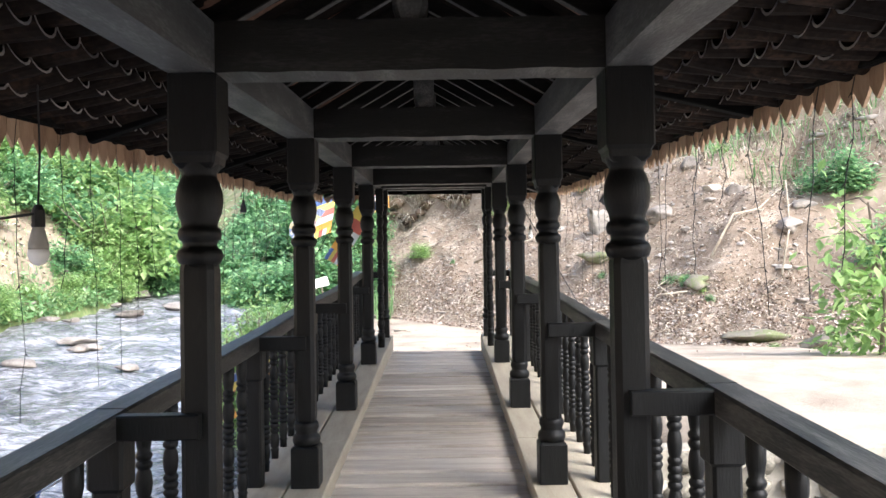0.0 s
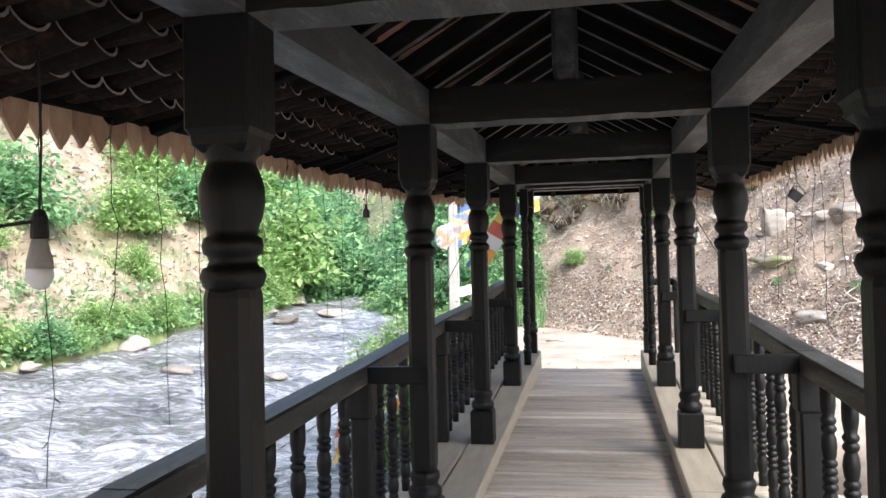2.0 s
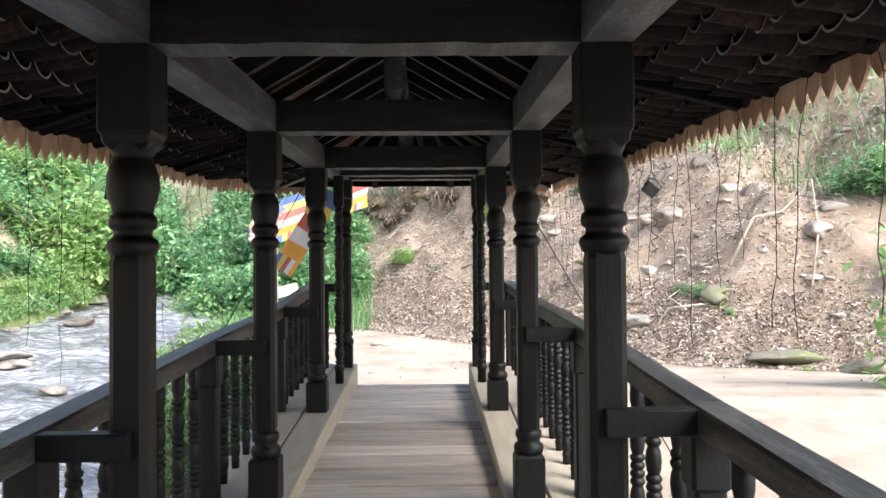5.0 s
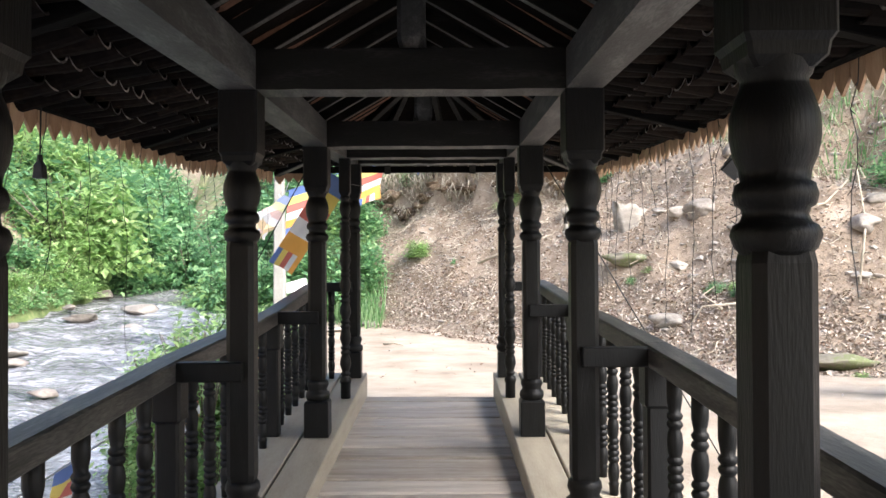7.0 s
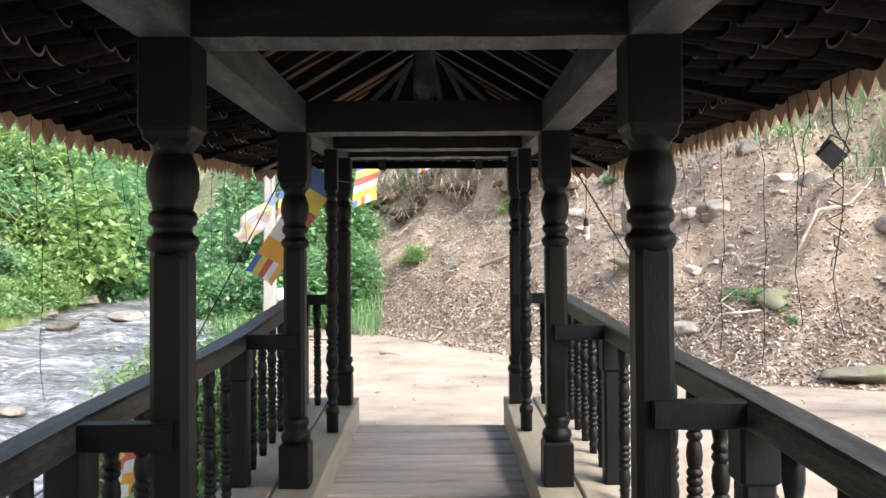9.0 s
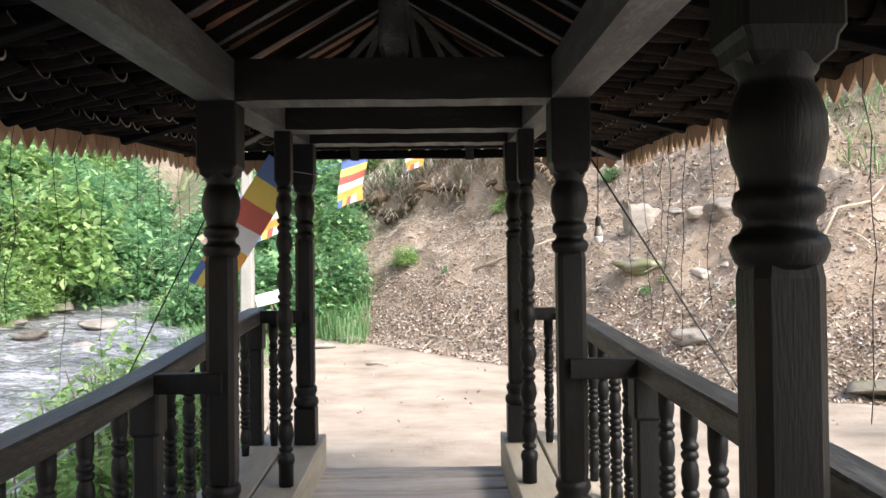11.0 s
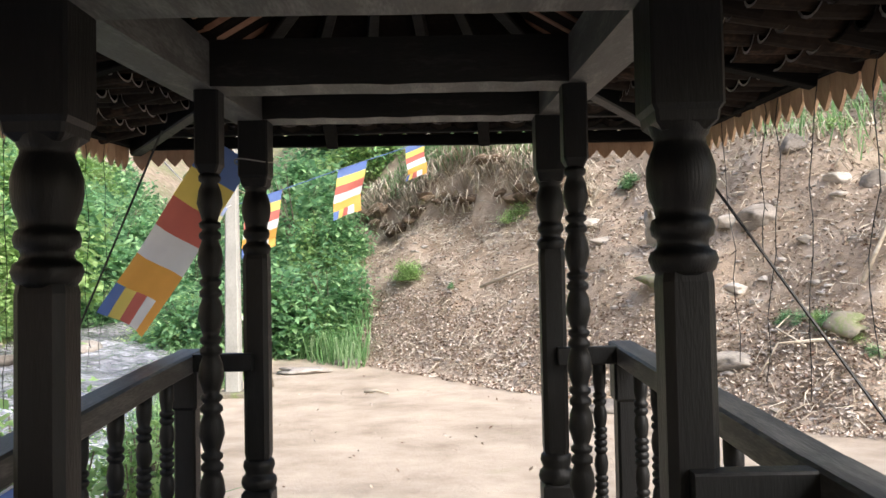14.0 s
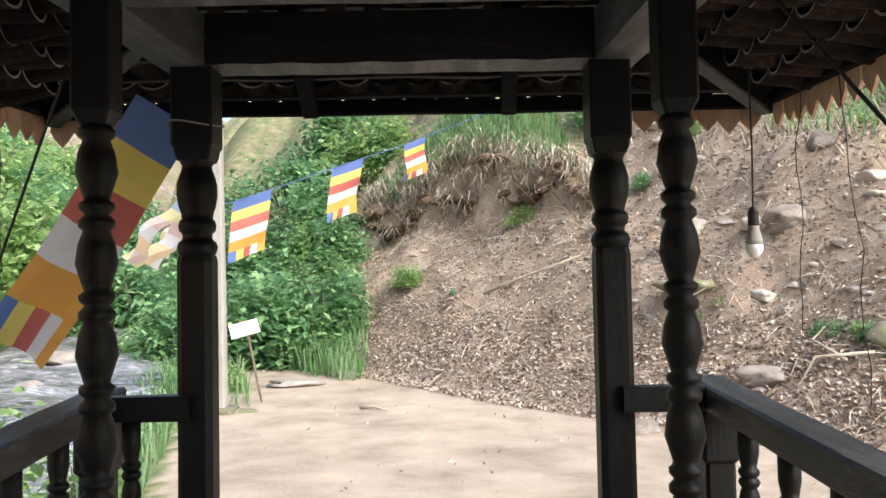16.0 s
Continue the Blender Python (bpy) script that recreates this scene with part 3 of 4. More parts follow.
def railing(side):
    e = thing("railing", "black wooden railing with turned balusters and broad handrail", "railing", group="bridge railings")
    xs = [side * (RX + k) for k in (-0.065, 0.065)]
    top_z = lambda q: rail_z(q) - (0.06 * min(1, max(0, (11.5 - q) / 2.5)) if side < 0 else 0.0)
    for ya, yb in zip(SPAN, SPAN[1:]):
        ext = 0.10 if yb == END else -0.002
        lo, hi = min(xs), max(xs)
        rings = []
        for q in np.linspace(ya, yb + ext, 5):
            t, c = top_z(q) + random.uniform(-0.002, 0.002), 0.010
            rings.append([(lo, q, t - 0.10 + c), (lo, q, t - c), (lo + c, q, t), (hi - c, q, t), (hi, q, t - c), (hi, q, t - 0.10 + c), (hi - c, q, t - 0.10), (lo + c, q, t - 0.10)])
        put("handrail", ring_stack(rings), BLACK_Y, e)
        for k in range(1, 7):
            q = ya + (yb - ya) * k / 7
            ob = new("baluster", BALUSTER)
            ob.parent, ob.location = e, (side * RX, q, kerb_z(q))
            ob.scale = (1, 1, (top_z(q) - 0.097 - kerb_z(q)) / 0.84)
            ob.rotation_euler = (random.uniform(-0.008, 0.008), random.uniform(-0.008, 0.008), random.uniform(0, 6))
    for q in SPAN[1:]:
        z, t = kerb_z(q), top_z(q)
        put("newel", squared([(z, 0.055), (t - 0.30, 0.055), (t - 0.285, 0.068), (t - 0.098, 0.068)], 0.012, side * RX, q), BLACK, e)
        put("cross_rail", timber((side * (PX - 0.02), q - 0.075, t - 0.055), (side * (RX - 0.062), q - 0.075, t - 0.055), 0.075, 0.09, 0.006), BLACK, e)
    ob = new("baluster", BALUSTER)
    ob.parent, ob.location = e, (side * 0.99, END - 0.075, kerb_z(END))
    ob.scale = (1, 1, (top_z(END) - 0.10 - kerb_z(END)) / 0.84)


for side in (-1, 1):
    railing(side)


# ---- eaves: pointed valance boards and clay tiles ----
def board_mesh(w, h):
    o = [(-w / 2, 0), (w / 2, 0), (w / 2, -h * 0.62), (w * 0.30, -h * 0.80), (0, -h), (-w * 0.30, -h * 0.80), (-w / 2, -h * 0.62)]
    return mesh_of("pointed_board", *ring_stack([[(x, -0.007, z) for x, z in o], [(x, 0.007, z) for x, z in o]]), TAN)


BOARDS = [board_mesh(0.112, h) for h in (0.165, 0.18, 0.19)]
for side in (-1, 1):
    e = thing("valance", "bare tan pointed valance boards hanging along the eaves", "valance", group="eave valances")
    for n, q in enumerate(np.arange(Y0 - 0.5, 12.72, 0.118)):
        if n % 7 == 0:
            level, slant, q0 = random.uniform(-0.018, 0.014), random.uniform(-0.035, 0.02), q
        ob = new("pointed_board", random.choice(BOARDS))
        ob.parent, ob.location = e, (side * (EAVE + 0.035), q, beam_z(q) + low(side, q) + 0.045 + level + slant * (q - q0) + random.uniform(-0.004, 0.004))
        ob.rotation_euler = (random.uniform(-0.04, 0.04), random.uniform(-0.02, 0.02), radians(90) + random.uniform(-0.05, 0.05))
e = thing("valance", "bare tan pointed valance boards at the roof's hipped corner", "valance", group="eave valances")
for x in np.concatenate([np.arange(-1.72, -1.1, 0.105), np.arange(1.16, 1.75, 0.105)]):
    ob = new("pointed_board", random.choice(BOARDS))
    ob.parent, ob.location = e, (x, 12.80, beam_z(12.8) + LOW + 0.04)


def tile_shape(r=0.084, ln=0.27, n=8, th=0.012):
    """An under-tile: a shallow trough that hangs below the slope, running down along x."""
    def arc(x, rad):
        return [(x, rad * math.cos(a), -rad * math.sin(a) * 0.85) for a in [math.pi * (0.04 + 0.92 * i / n) for i in range(n + 1)]]
    rings = [arc(x, rad)[::1] + arc(x, rad - th)[::-1] for x, rad in ((0, r * 1.08), (ln, r * 0.94))]
    return ring_stack(rings)


TILE_SHAPE = tile_shape()
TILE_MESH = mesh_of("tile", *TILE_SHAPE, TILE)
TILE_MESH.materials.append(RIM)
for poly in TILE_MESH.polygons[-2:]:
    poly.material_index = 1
far_tiles = []
for side in (-1, 1):
    for q in np.arange(Y0, 12.6, 0.168):
        pitch = math.atan2(PLATE - low(side, q), EAVE - PX)
        for row in range(5):
            x = PX + 0.05 + row * 0.178
            if q > 11.7 and x < PX + (q - 11.75):
                continue
            z = beam_z(q) + PLATE + 0.035 - math.tan(pitch) * (x - PX)
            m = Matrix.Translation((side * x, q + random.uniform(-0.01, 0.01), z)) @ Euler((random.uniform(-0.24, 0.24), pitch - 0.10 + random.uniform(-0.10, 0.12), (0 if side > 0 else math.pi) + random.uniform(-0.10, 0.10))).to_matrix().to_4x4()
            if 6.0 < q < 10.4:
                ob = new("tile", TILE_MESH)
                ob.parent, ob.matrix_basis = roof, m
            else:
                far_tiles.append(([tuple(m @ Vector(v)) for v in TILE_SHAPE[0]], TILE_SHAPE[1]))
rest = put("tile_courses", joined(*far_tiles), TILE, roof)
rest.data.materials.append(RIM)
for k, poly in enumerate(rest.data.polygons):
    if k % len(TILE_SHAPE[1]) >= len(TILE_SHAPE[1]) - 2:
        poly.material_index = 1
rest["kind"] = "stuff"
end_tiles = []
for x in np.arange(-1.5, 1.55, 0.155):
    for row in range(4):
        y = 11.9 + row * 0.225
        if abs(x) > 0.8 + (y - 11.85):
            continue
        m = Matrix.Translation((x, y, beam_z(END) + PLATE + 0.10 - math.tan(pitch) * (y - 11.85))) @ Euler((0, 0, math.pi / 2)).to_matrix().to_4x4() @ Euler((0, pitch - 0.05, 0)).to_matrix().to_4x4()
        ob = new("tile", TILE_MESH)
        ob.parent, ob.matrix_basis = roof, m


# ---- stone edge of the terrace ----
def rubble_wall():
    e = thing("rubble_wall", "low rubble stone retaining wall below the sandy terrace", "wall", kind="structure")
    shapes = [mesh_of("stone", *boulder(1, 1, 1, k + 20, 2, 0.5), STONE, True) for k in range(5)]
    x = 1.35
    while x < 10:
        z = -1.5
        while z < -0.2:
            ob = new("stone", random.choice(shapes))
            ob.parent = e
            ob.location = (x + random.uniform(-0.06, 0.06), 7.5 + random.uniform(-0.05, 0.05), z)
            ob.scale = (random.uniform(0.16, 0.24), random.uniform(0.16, 0.22), random.uniform(0.11, 0.15))
            ob.rotation_euler = (random.uniform(-0.3, 0.3), random.uniform(-0.3, 0.3), random.uniform(0, 6))
            z += 0.23
        x += 0.34
    put("backing", timber((1.3, 7.7, -1.07), (10.2, 7.7, -1.07), 0.3, 1.7), STONE, e)


rubble_wall()


# ---- rocks ----
def rock(x, y, sx, sy, sz, seed, mat=ROCK, label="weathered grey-brown rock bedded in the earth bank", lift=0.0, turn=0.0, z=None):
    v, f = boulder(sx, sy, sz, seed)
    ob = put("rock", (v, f), mat, smooth=True)
    ob.location = (x, y, (height(x, y) if z is None else z) + lift)
    ob.rotation_euler = (0, 0, turn)
    return tagged(ob, label, "rock", "rocks")


rock(5.15, 25.1, 0.5, 0.5, 0.95, 1, PALE_ROCK, "upright pale grey boulder bedded in the bank", -0.2)
rock(4.85, 23.7, 0.62, 0.4, 0.26, 2, MOSS, "mossy ledge rock jutting from the bank")
rock(6.55, 20.4, 0.4, 0.5, 0.22, 3, MOSS, "mossy rock with ferns on the bank", -0.05)
rock(5.15, 21.1, 0.5, 0.35, 0.2, 4, PALE_ROCK)
rock(7.2, 18.0, 0.9, 0.45, 0.2, 5, MOSS, "flat mossy slab at the foot of the bank", 0.05)
rock(8.2, 16.9, 0.9, 0.5, 0.28, 6, MOSS, "flat mossy slab at the foot of the bank", 0.05)
rock(3.0, 20.9, 0.5, 0.4, 0.2, 7, label="low grey rock at the edge of the sandy clearing")
rock(2.9, 22.4, 0.35, 0.3, 0.22, 8)
rock(-3.0, 26.6, 0.75, 0.5, 0.10, 9, label="flat pale stone slab lying on the sand", lift=0.02)
rock(6.6, 23.5, 0.5, 0.35, 0.3, 10)
rock(8.4, 22.6, 0.45, 0.3, 0.25, 11)
rock(9.0, 20.5, 0.4, 0.3, 0.25, 12)
rock(-3.6, 23.6, 0.6, 0.3, 0.10, 13, MOSS, "mossy low stone at the foot of the pole", 0.0)
rock(-2.1, 27.9, 0.5, 0.3, 0.18, 14)
rock(7.8, 24.6, 0.5, 0.35, 0.3, 15)
ledge = random.Random(77)
for k in range(95):
    x = ledge.uniform(3.2, 14)
    y = ledge.uniform(14, 30)
    if not 0.8 < foot_distance(x, y) < 9:
        continue
    s = ledge.choice((0.08, 0.1, 0.13, 0.17, 0.24))
    rock(x, y, s * 1.5, s, s * 0.6, 120 + k, PALE_ROCK, "pale angular stone sticking out of the earth bank", -0.02, ledge.uniform(-0.9, 0.3))
for k in range(34):
    x = -2.3 + 6.2 * k / 33 + ledge.uniform(-0.1, 0.1)
    y = 20.0
    while foot_distance(x, y) < 4.55 + ledge.uniform(-0.12, 0.12):
        y += 0.05
    s = ledge.uniform(0.16, 0.34)
    rock(x, y, s * 1.3, s, s * 0.65, 260 + k, CLOD, "dark earth clod overhanging the cut bank", 0.45, ledge.uniform(0, 3))
for k in range(20):
    x, y = random.uniform(-14, -3.2), random.uniform(3, 44)
    if left_x(y) + 0.3 < x < right_x(y) - 0.2 or y < 9:
        s = random.uniform(0.2, 0.6)
        rock(x, y, s * 1.3, s, s * 0.35, 30 + k, ROCK, "water-worn rock breaking the river's surface", 0, random.uniform(0, 3), water_z(y) + 0.02)
for k in range(9):
    y = 11 + k * 3.7
    x = left_x(y) + random.uniform(-0.4, 0.5)
    s = random.uniform(0.22, 0.5)
    rock(x, y, s * 1.2, s, s * 0.5, 80 + k, ROCK, "river-edge rock below the far bank", 0, random.uniform(0, 3), water_z(y) + 0.1)


def scatter(name, label, count, region, piece, mat, category, smooth=False):
    vs, fs = [], []
    made = 0
    while made < count:
        x, y = region()
        z = height(x, y)
        v, f = piece()
        k = len(vs)
        vs += [(a + x, b + y, c + z) for a, b, c in v]
        fs += [tuple(i + k for i in q) for q in f]
        made += 1
    return tagged(put(name, (vs, fs), mat, smooth=smooth), label, category, kind="stuff")


def bank_point(x0, x1, s0, s1):
    def pick():
        while True:
            x = random.uniform(x0, x1)
            y = random.uniform(13, 36)
            if s0 < foot_distance(x, y) < s1:
                return x, y
    return pick


def litter_leaf(lo=0.035, hi=0.10):
    def make():
        s, a = random.uniform(lo, hi), random.uniform(0, 6.28)
        t = Euler((random.uniform(-0.9, 0.9), random.uniform(-0.9, 0.9), a)).to_matrix()
        pts = [t @ Vector(p) * s for p in ((-1, 0, 0), (0, -0.42, 0.12), (1, 0, 0.05), (0, 0.42, 0.12))]
        return [(p.x, p.y, p.z + s * 0.4 + 0.01) for p in pts], [(0, 1, 2), (0, 2, 3)]
    return make


def stone_piece():
    s = random.uniform(0.02, 0.075) * random.choice((1, 1, 1.6))
    v, f = boulder(s * 1.3, s, s * 0.6, random.random() * 50, 1, 0.7)
    return v, f


def straw_piece():
    a, ln = random.uniform(0, 6.28), random.uniform(0.15, 0.7)
    dx, dy = math.cos(a) * ln / 2, math.sin(a) * ln / 2
    b = random.uniform(-0.15, 0.15)
    return tube([(-dx, -dy, 0.03 - dy * 0.5), (b * 0.4, b * 0.4, 0.08), (dx, dy, 0.03 + dy * 0.5)], random.uniform(0.003, 0.009), 3)


scatter("leaf_litter", "dry fallen leaves covering the lower bank", 26000, bank_point(-2.8, 9.5, -0.4, 4.5), litter_leaf(0.018, 0.055), LITTER, "leaves")
scatter("leaf_litter", "pale dry leaves heaped along the foot of the bank", 22000, bank_point(-2.9, 9.5, -0.55, 1.9), litter_leaf(0.02, 0.06), LITTER, "leaves")
scatter("leaf_litter", "thin dry leaves over the upper bank", 9000, bank_point(-2.8, 12, 4.5, 11), litter_leaf(0.03, 0.08), LITTER, "leaves")
scatter("stones", "loose stones and clods on the earth bank", 1900, bank_point(-2, 12, -0.2, 11), stone_piece, ROCK, "stones", False)
scatter("straw", "fine roots hanging from the cut edge of the bank", 700, bank_point(-2.4, 4.2, 3.5, 5.0), straw_piece, STRAW, "straw")
scatter("straw", "pale dry roots and stalks lying on the bank", 3200, bank_point(-2.5, 12, 0.0, 11), straw_piece, STRAW, "straw")


def sand_point():
    while True:
        x, y = random.uniform(-4, 9), random.uniform(12.5, 27)
        if foot_distance(x, y) < -0.1 and x > right_x(y) + 1:
            return x, y


scatter("pebbles", "small pebbles and leaf scraps on the sand", 170, sand_point, lambda: litter_leaf(0.015, 0.045)(), LITTER, "pebbles")


# ---- plants ----
def leaf_cloud(count, rx, ry, rz, size, seed, lumps=22, droop=0.0):
    rng = np.random.RandomState(seed)
    c = rng.normal(size=(lumps, 3))
    c /= np.linalg.norm(c, axis=1)[:, None]
    c *= rng.uniform(0.35, 0.95, (lumps, 1))
    c[:, 2] = np.abs(c[:, 2]) * 1.0
    p = c[rng.randint(lumps, size=count)] + rng.normal(scale=0.20, size=(count, 3))
    p = p * (rx, ry, rz)
    p[:, 2] = np.abs(p[:, 2])
    a = rng.uniform(0, 2 * np.pi, count)
    tilt = rng.uniform(-0.9, 0.5, count) - droop
    s = size * rng.uniform(0.6, 1.4, count)
    d = np.stack([np.cos(a) * np.cos(tilt), np.sin(a) * np.cos(tilt), np.sin(tilt)], 1)
    side = np.stack([-np.sin(a), np.cos(a), rng.uniform(-0.4, 0.4, count)], 1)
    up = np.cross(d, side)
    s = s[:, None]
    v = np.stack([p, p + d * s * 0.45 + side * s * 0.27 + up * s * 0.06, p + d * s, p + d * s * 0.45 - side * s * 0.27 + up * s * 0.06], 1).reshape(-1, 3)
    f = [(4 * i, 4 * i + 1, 4 * i + 2, 4 * i + 3) for i in range(count)]
    return v.tolist(), f


def stems(n, rx, rz, seed, r=0.02):
    rng = random.Random(seed)
    out = []
    for k in range(n):
        a = rng.uniform(0, 6.28)
        q = rx * rng.uniform(0.3, 0.8)
        out.append(tube([(0.05 * math.cos(a), 0.05 * math.sin(a), -0.2), (q * 0.4 * math.cos(a), q * 0.4 * math.sin(a), rz * 0.45), (q * math.cos(a), q * math.sin(a), rz * 0.85)], r, 5, 0.3))
    return joined(*out)


def bush_kind(count, r, rz, size, seed, mat, label):
    e = thing("bush", label, "bush", (0, 0, -60), "bushes")
    put("woody_base", stems(9, r, rz, seed), BARK, e)
    put("foliage", leaf_cloud(count, r, r, rz, size, seed), mat, e)
    return e


KINDS = [bush_kind(3000, 1.0, 1.3, 0.15, 1, LEAF, "dense green leafy bush"),
         bush_kind(3000, 1.1, 1.1, 0.13, 2, LEAF_Y, "bright yellow-green leafy bush"),
         bush_kind(3200, 1.0, 1.6, 0.17, 3, LEAF, "tall dark green bush"),
         bush_kind(1100, 0.5, 1.6, 0.11, 9, LEAF_Y, "tall bright green weed with small leaves"),
         bush_kind(2600, 1.2, 0.8, 0.12, 4, LEAF_Y, "low spreading light green bush")]
used = set()


def bush(kind, x, y, s=1.0, z=None):
    m = pose(x, y, (height(x, y) if z is None else z) - 0.1, 0, 0, random.uniform(0, 360))
    src = KINDS[kind]
    if kind not in used:
        used.add(kind)
        src.matrix_basis = m @ Matrix.Diagonal((s, s, s, 1))
        return src
    ob = copy_thing(src, m)
    ob.scale = (s * random.uniform(0.9, 1.15), s * random.uniform(0.9, 1.15), s * random.uniform(0.85, 1.2))
    return ob


# far river bank and hillside
for k in range(46):
    y = 13 + 36 * random.random()
    d = random.choice((0.6, 1.2, 2.0, 3.5, 6, 9, 13))
    if (y < 21 and d > 1.3) or (y < 27 and d > 4) or (d > 7 and random.random() < 0.6):
        continue
    bush(random.choice((0, 0, 1, 1, 4)), left_x(y) - d - random.uniform(0, 1.2), y, random.uniform(0.6, 1.15) if y < 21 else random.uniform(0.9, 1.7))
for k in range(12):
    y, d = random.uniform(28, 60), random.uniform(8, 34)
    bush(random.choice((0, 1, 2, 4)), left_x(y) - d, y, random.uniform(0.8, 2.2))
for k in range(50):
    y, d = random.uniform(32, 66), random.uniform(1.0, 10)
    bush(random.choice((0, 1, 1, 2)), left_x(y) - d, y, random.uniform(1.7, 3.0))
for k in range(34):
    y = 8 + k * 1.15
    bush(random.choice((0, 4, 4, 1)), left_x(y) - random.uniform(0.2, 1.0), y, random.uniform(0.45, 0.9))
# head of the river
for k in range(16):
    y = random.uniform(42, 60)
    bush(random.choice((0, 1, 1, 2)), random.uniform(-24, -9), y, random.uniform(1.3, 2.3))
# river's near bank, beyond the clearing
for k in range(30):
    y = random.uniform(25, 44)
    x = right_x(y) + random.uniform(0.0, 2.6)
    bush(random.choice((1, 1, 4, 0)), x, y, random.uniform(0.7, 1.25))
# thicket behind the pole
for k in range(30):
    x, y = random.uniform(-7.5, -2.9), random.uniform(30.0, 35.0)
    bush(random.choice((0, 2, 1)), x, y, random.uniform(0.9, 1.5))
# slope above the thicket
for k in range(24):
    bush(random.choice((0, 1, 2, 2)), random.uniform(-15, -1.5), random.uniform(35, 47), random.uniform(1.3, 2.3))
# top of the bank
for k in range(24):
    x = random.uniform(-2.5, 22)
    y = 34 - 0.75 * max(0, x) + random.uniform(2.0, 9)
    bush(random.choice((0, 1, 2, 4)), x, y, random.uniform(0.7, 1.4))
# bank patches
for x, y, s, k in ((6.1, 21.45, 0.16, 0), (6.22, 21.1, 0.2, 0), (6.35, 20.75, 0.17, 4), (6.4, 20.45, 0.2, 0), (6.55, 20.05, 0.18, 4), (6.66, 19.7, 0.15, 0), (4.75, 23.3, 0.16, 0), (5.1, 23.1, 0.14, 4), (2.4, 30.0, 0.5, 4), (-0.6, 30.6, 0.5, 1), (10.6, 18.6, 0.7, 0), (10.5, 21.0, 0.8, 2), (7.2, 17.3, 0.2, 4)):
    bush(k, x, y, s)
for x, s0, s in ((-1.2, 4.3, 0.32), (0.1, 4.2, 0.25), (0.9, 4.4, 0.36), (1.9, 4.2, 0.22), (2.8, 4.3, 0.3), (3.6, 4.5, 0.3), (0.5, 2.0, 0.12), (5.2, 4.6, 0.3), (8.8, 5.2, 0.4), (6.4, 5.6, 0.35)):
    y = 15.0
    while foot_distance(x, y) < s0 + (0.8 if s0 > 3 else 0):
        y += 0.1
    bush(random.choice((0, 1, 4)), x, y, s)
# weeds beside the bridge's far end
for x, y, s in ((-3.3, 12.4, 0.7), (-3.6, 13.6, 0.8), (-4.0, 15.0, 0.9), (-2.5, 12.5, 1.05), (-2.15, 13.0, 1.1), (-2.4, 12.9, 1.0), (-2.0, 13.4, 0.75), (-2.9, 12.0, 0.75), (-2.1, 11.4, 0.6), (-3.2, 14.2, 1.0), (-2.3, 14.4, 0.8), (-3.8, 16.0, 1.0), (-2.0, 12.3, 0.6), (-2.6, 10.8, 0.5)):
    bush(3, x, y, s, max(height(x, y), -0.75))
for x, y, s in ((-2.3, 12.6, 0.42), (-2.9, 13.8, 0.5), (-2.5, 11.4, 0.36), (-3.6, 15.4, 0.5), (-4.4, 17.5, 0.55), (-2.2, 10.3, 0.3), (-5.2, 20.2, 0.6), (-5.6, 22.3, 0.6), (-1.75, 12.5, 0.28)):
    bush(random.choice((1, 4)), x, y, s)


def sapling(x, y):
    e = thing("sapling", "young tree with bright green drooping leaves beside the path", "tree", (x, y, height(x, y)))
    put("trunk", tube([(0, 0, -0.2), (0.1, 0, 0.9), (0.0, 0.1, 1.8), (-0.1, 0.1, 2.6)], 0.045, 7, 0.4), BARK, e)
    for k in range(7):
        a, z = k * 2.4, 0.6 + k * 0.3
        put("limb", tube([(0, 0, z), (0.4 * math.cos(a), 0.4 * math.sin(a), z + 0.3), (0.85 * math.cos(a), 0.85 * math.sin(a), z + 0.25)], 0.02, 5, 0.4), BARK, e)
    v, f = leaf_cloud(750, 1.15, 1.15, 2.7, 0.24, 41, 16, 0.3)
    put("crown", (v, f), LEAF_Y, e)


sapling(7.5, 13.6)


def banana(x, y, s):
    e = thing("banana_plant", "small banana plant on the brown hillside", "plant", (x, y, height(x, y)))
    put("stem", tube([(0, 0, -0.2), (0, 0.02, 1.2 * s)], 0.10 * s, 8, 0.6), LEAF_Y, e)
    for k in range(7):
        a = k * 0.95
        vs, fs = [], []
        for j in range(7):
            t = j / 6
            r, z = 1.5 * s * t, 1.1 * s + s * (1.3 * t - 1.35 * t * t)
            w = 0.26 * s * math.sin(math.pi * min(1, t * 0.9 + 0.08))
            cx, cy = r * math.cos(a), r * math.sin(a)
            vs += [(cx - w * math.sin(a), cy + w * math.cos(a), z + 0.05), (cx, cy, z), (cx + w * math.sin(a), cy - w * math.cos(a), z + 0.05)]
            if j:
                b = 3 * j
                fs += [(b - 3, b - 2, b + 1, b), (b - 2, b - 1, b + 2, b + 1)]
        put("leaf", (vs, fs), LEAF_Y, e)


banana(-19.5, 24.0, 1.0)
banana(-22.0, 27.0, 0.8)


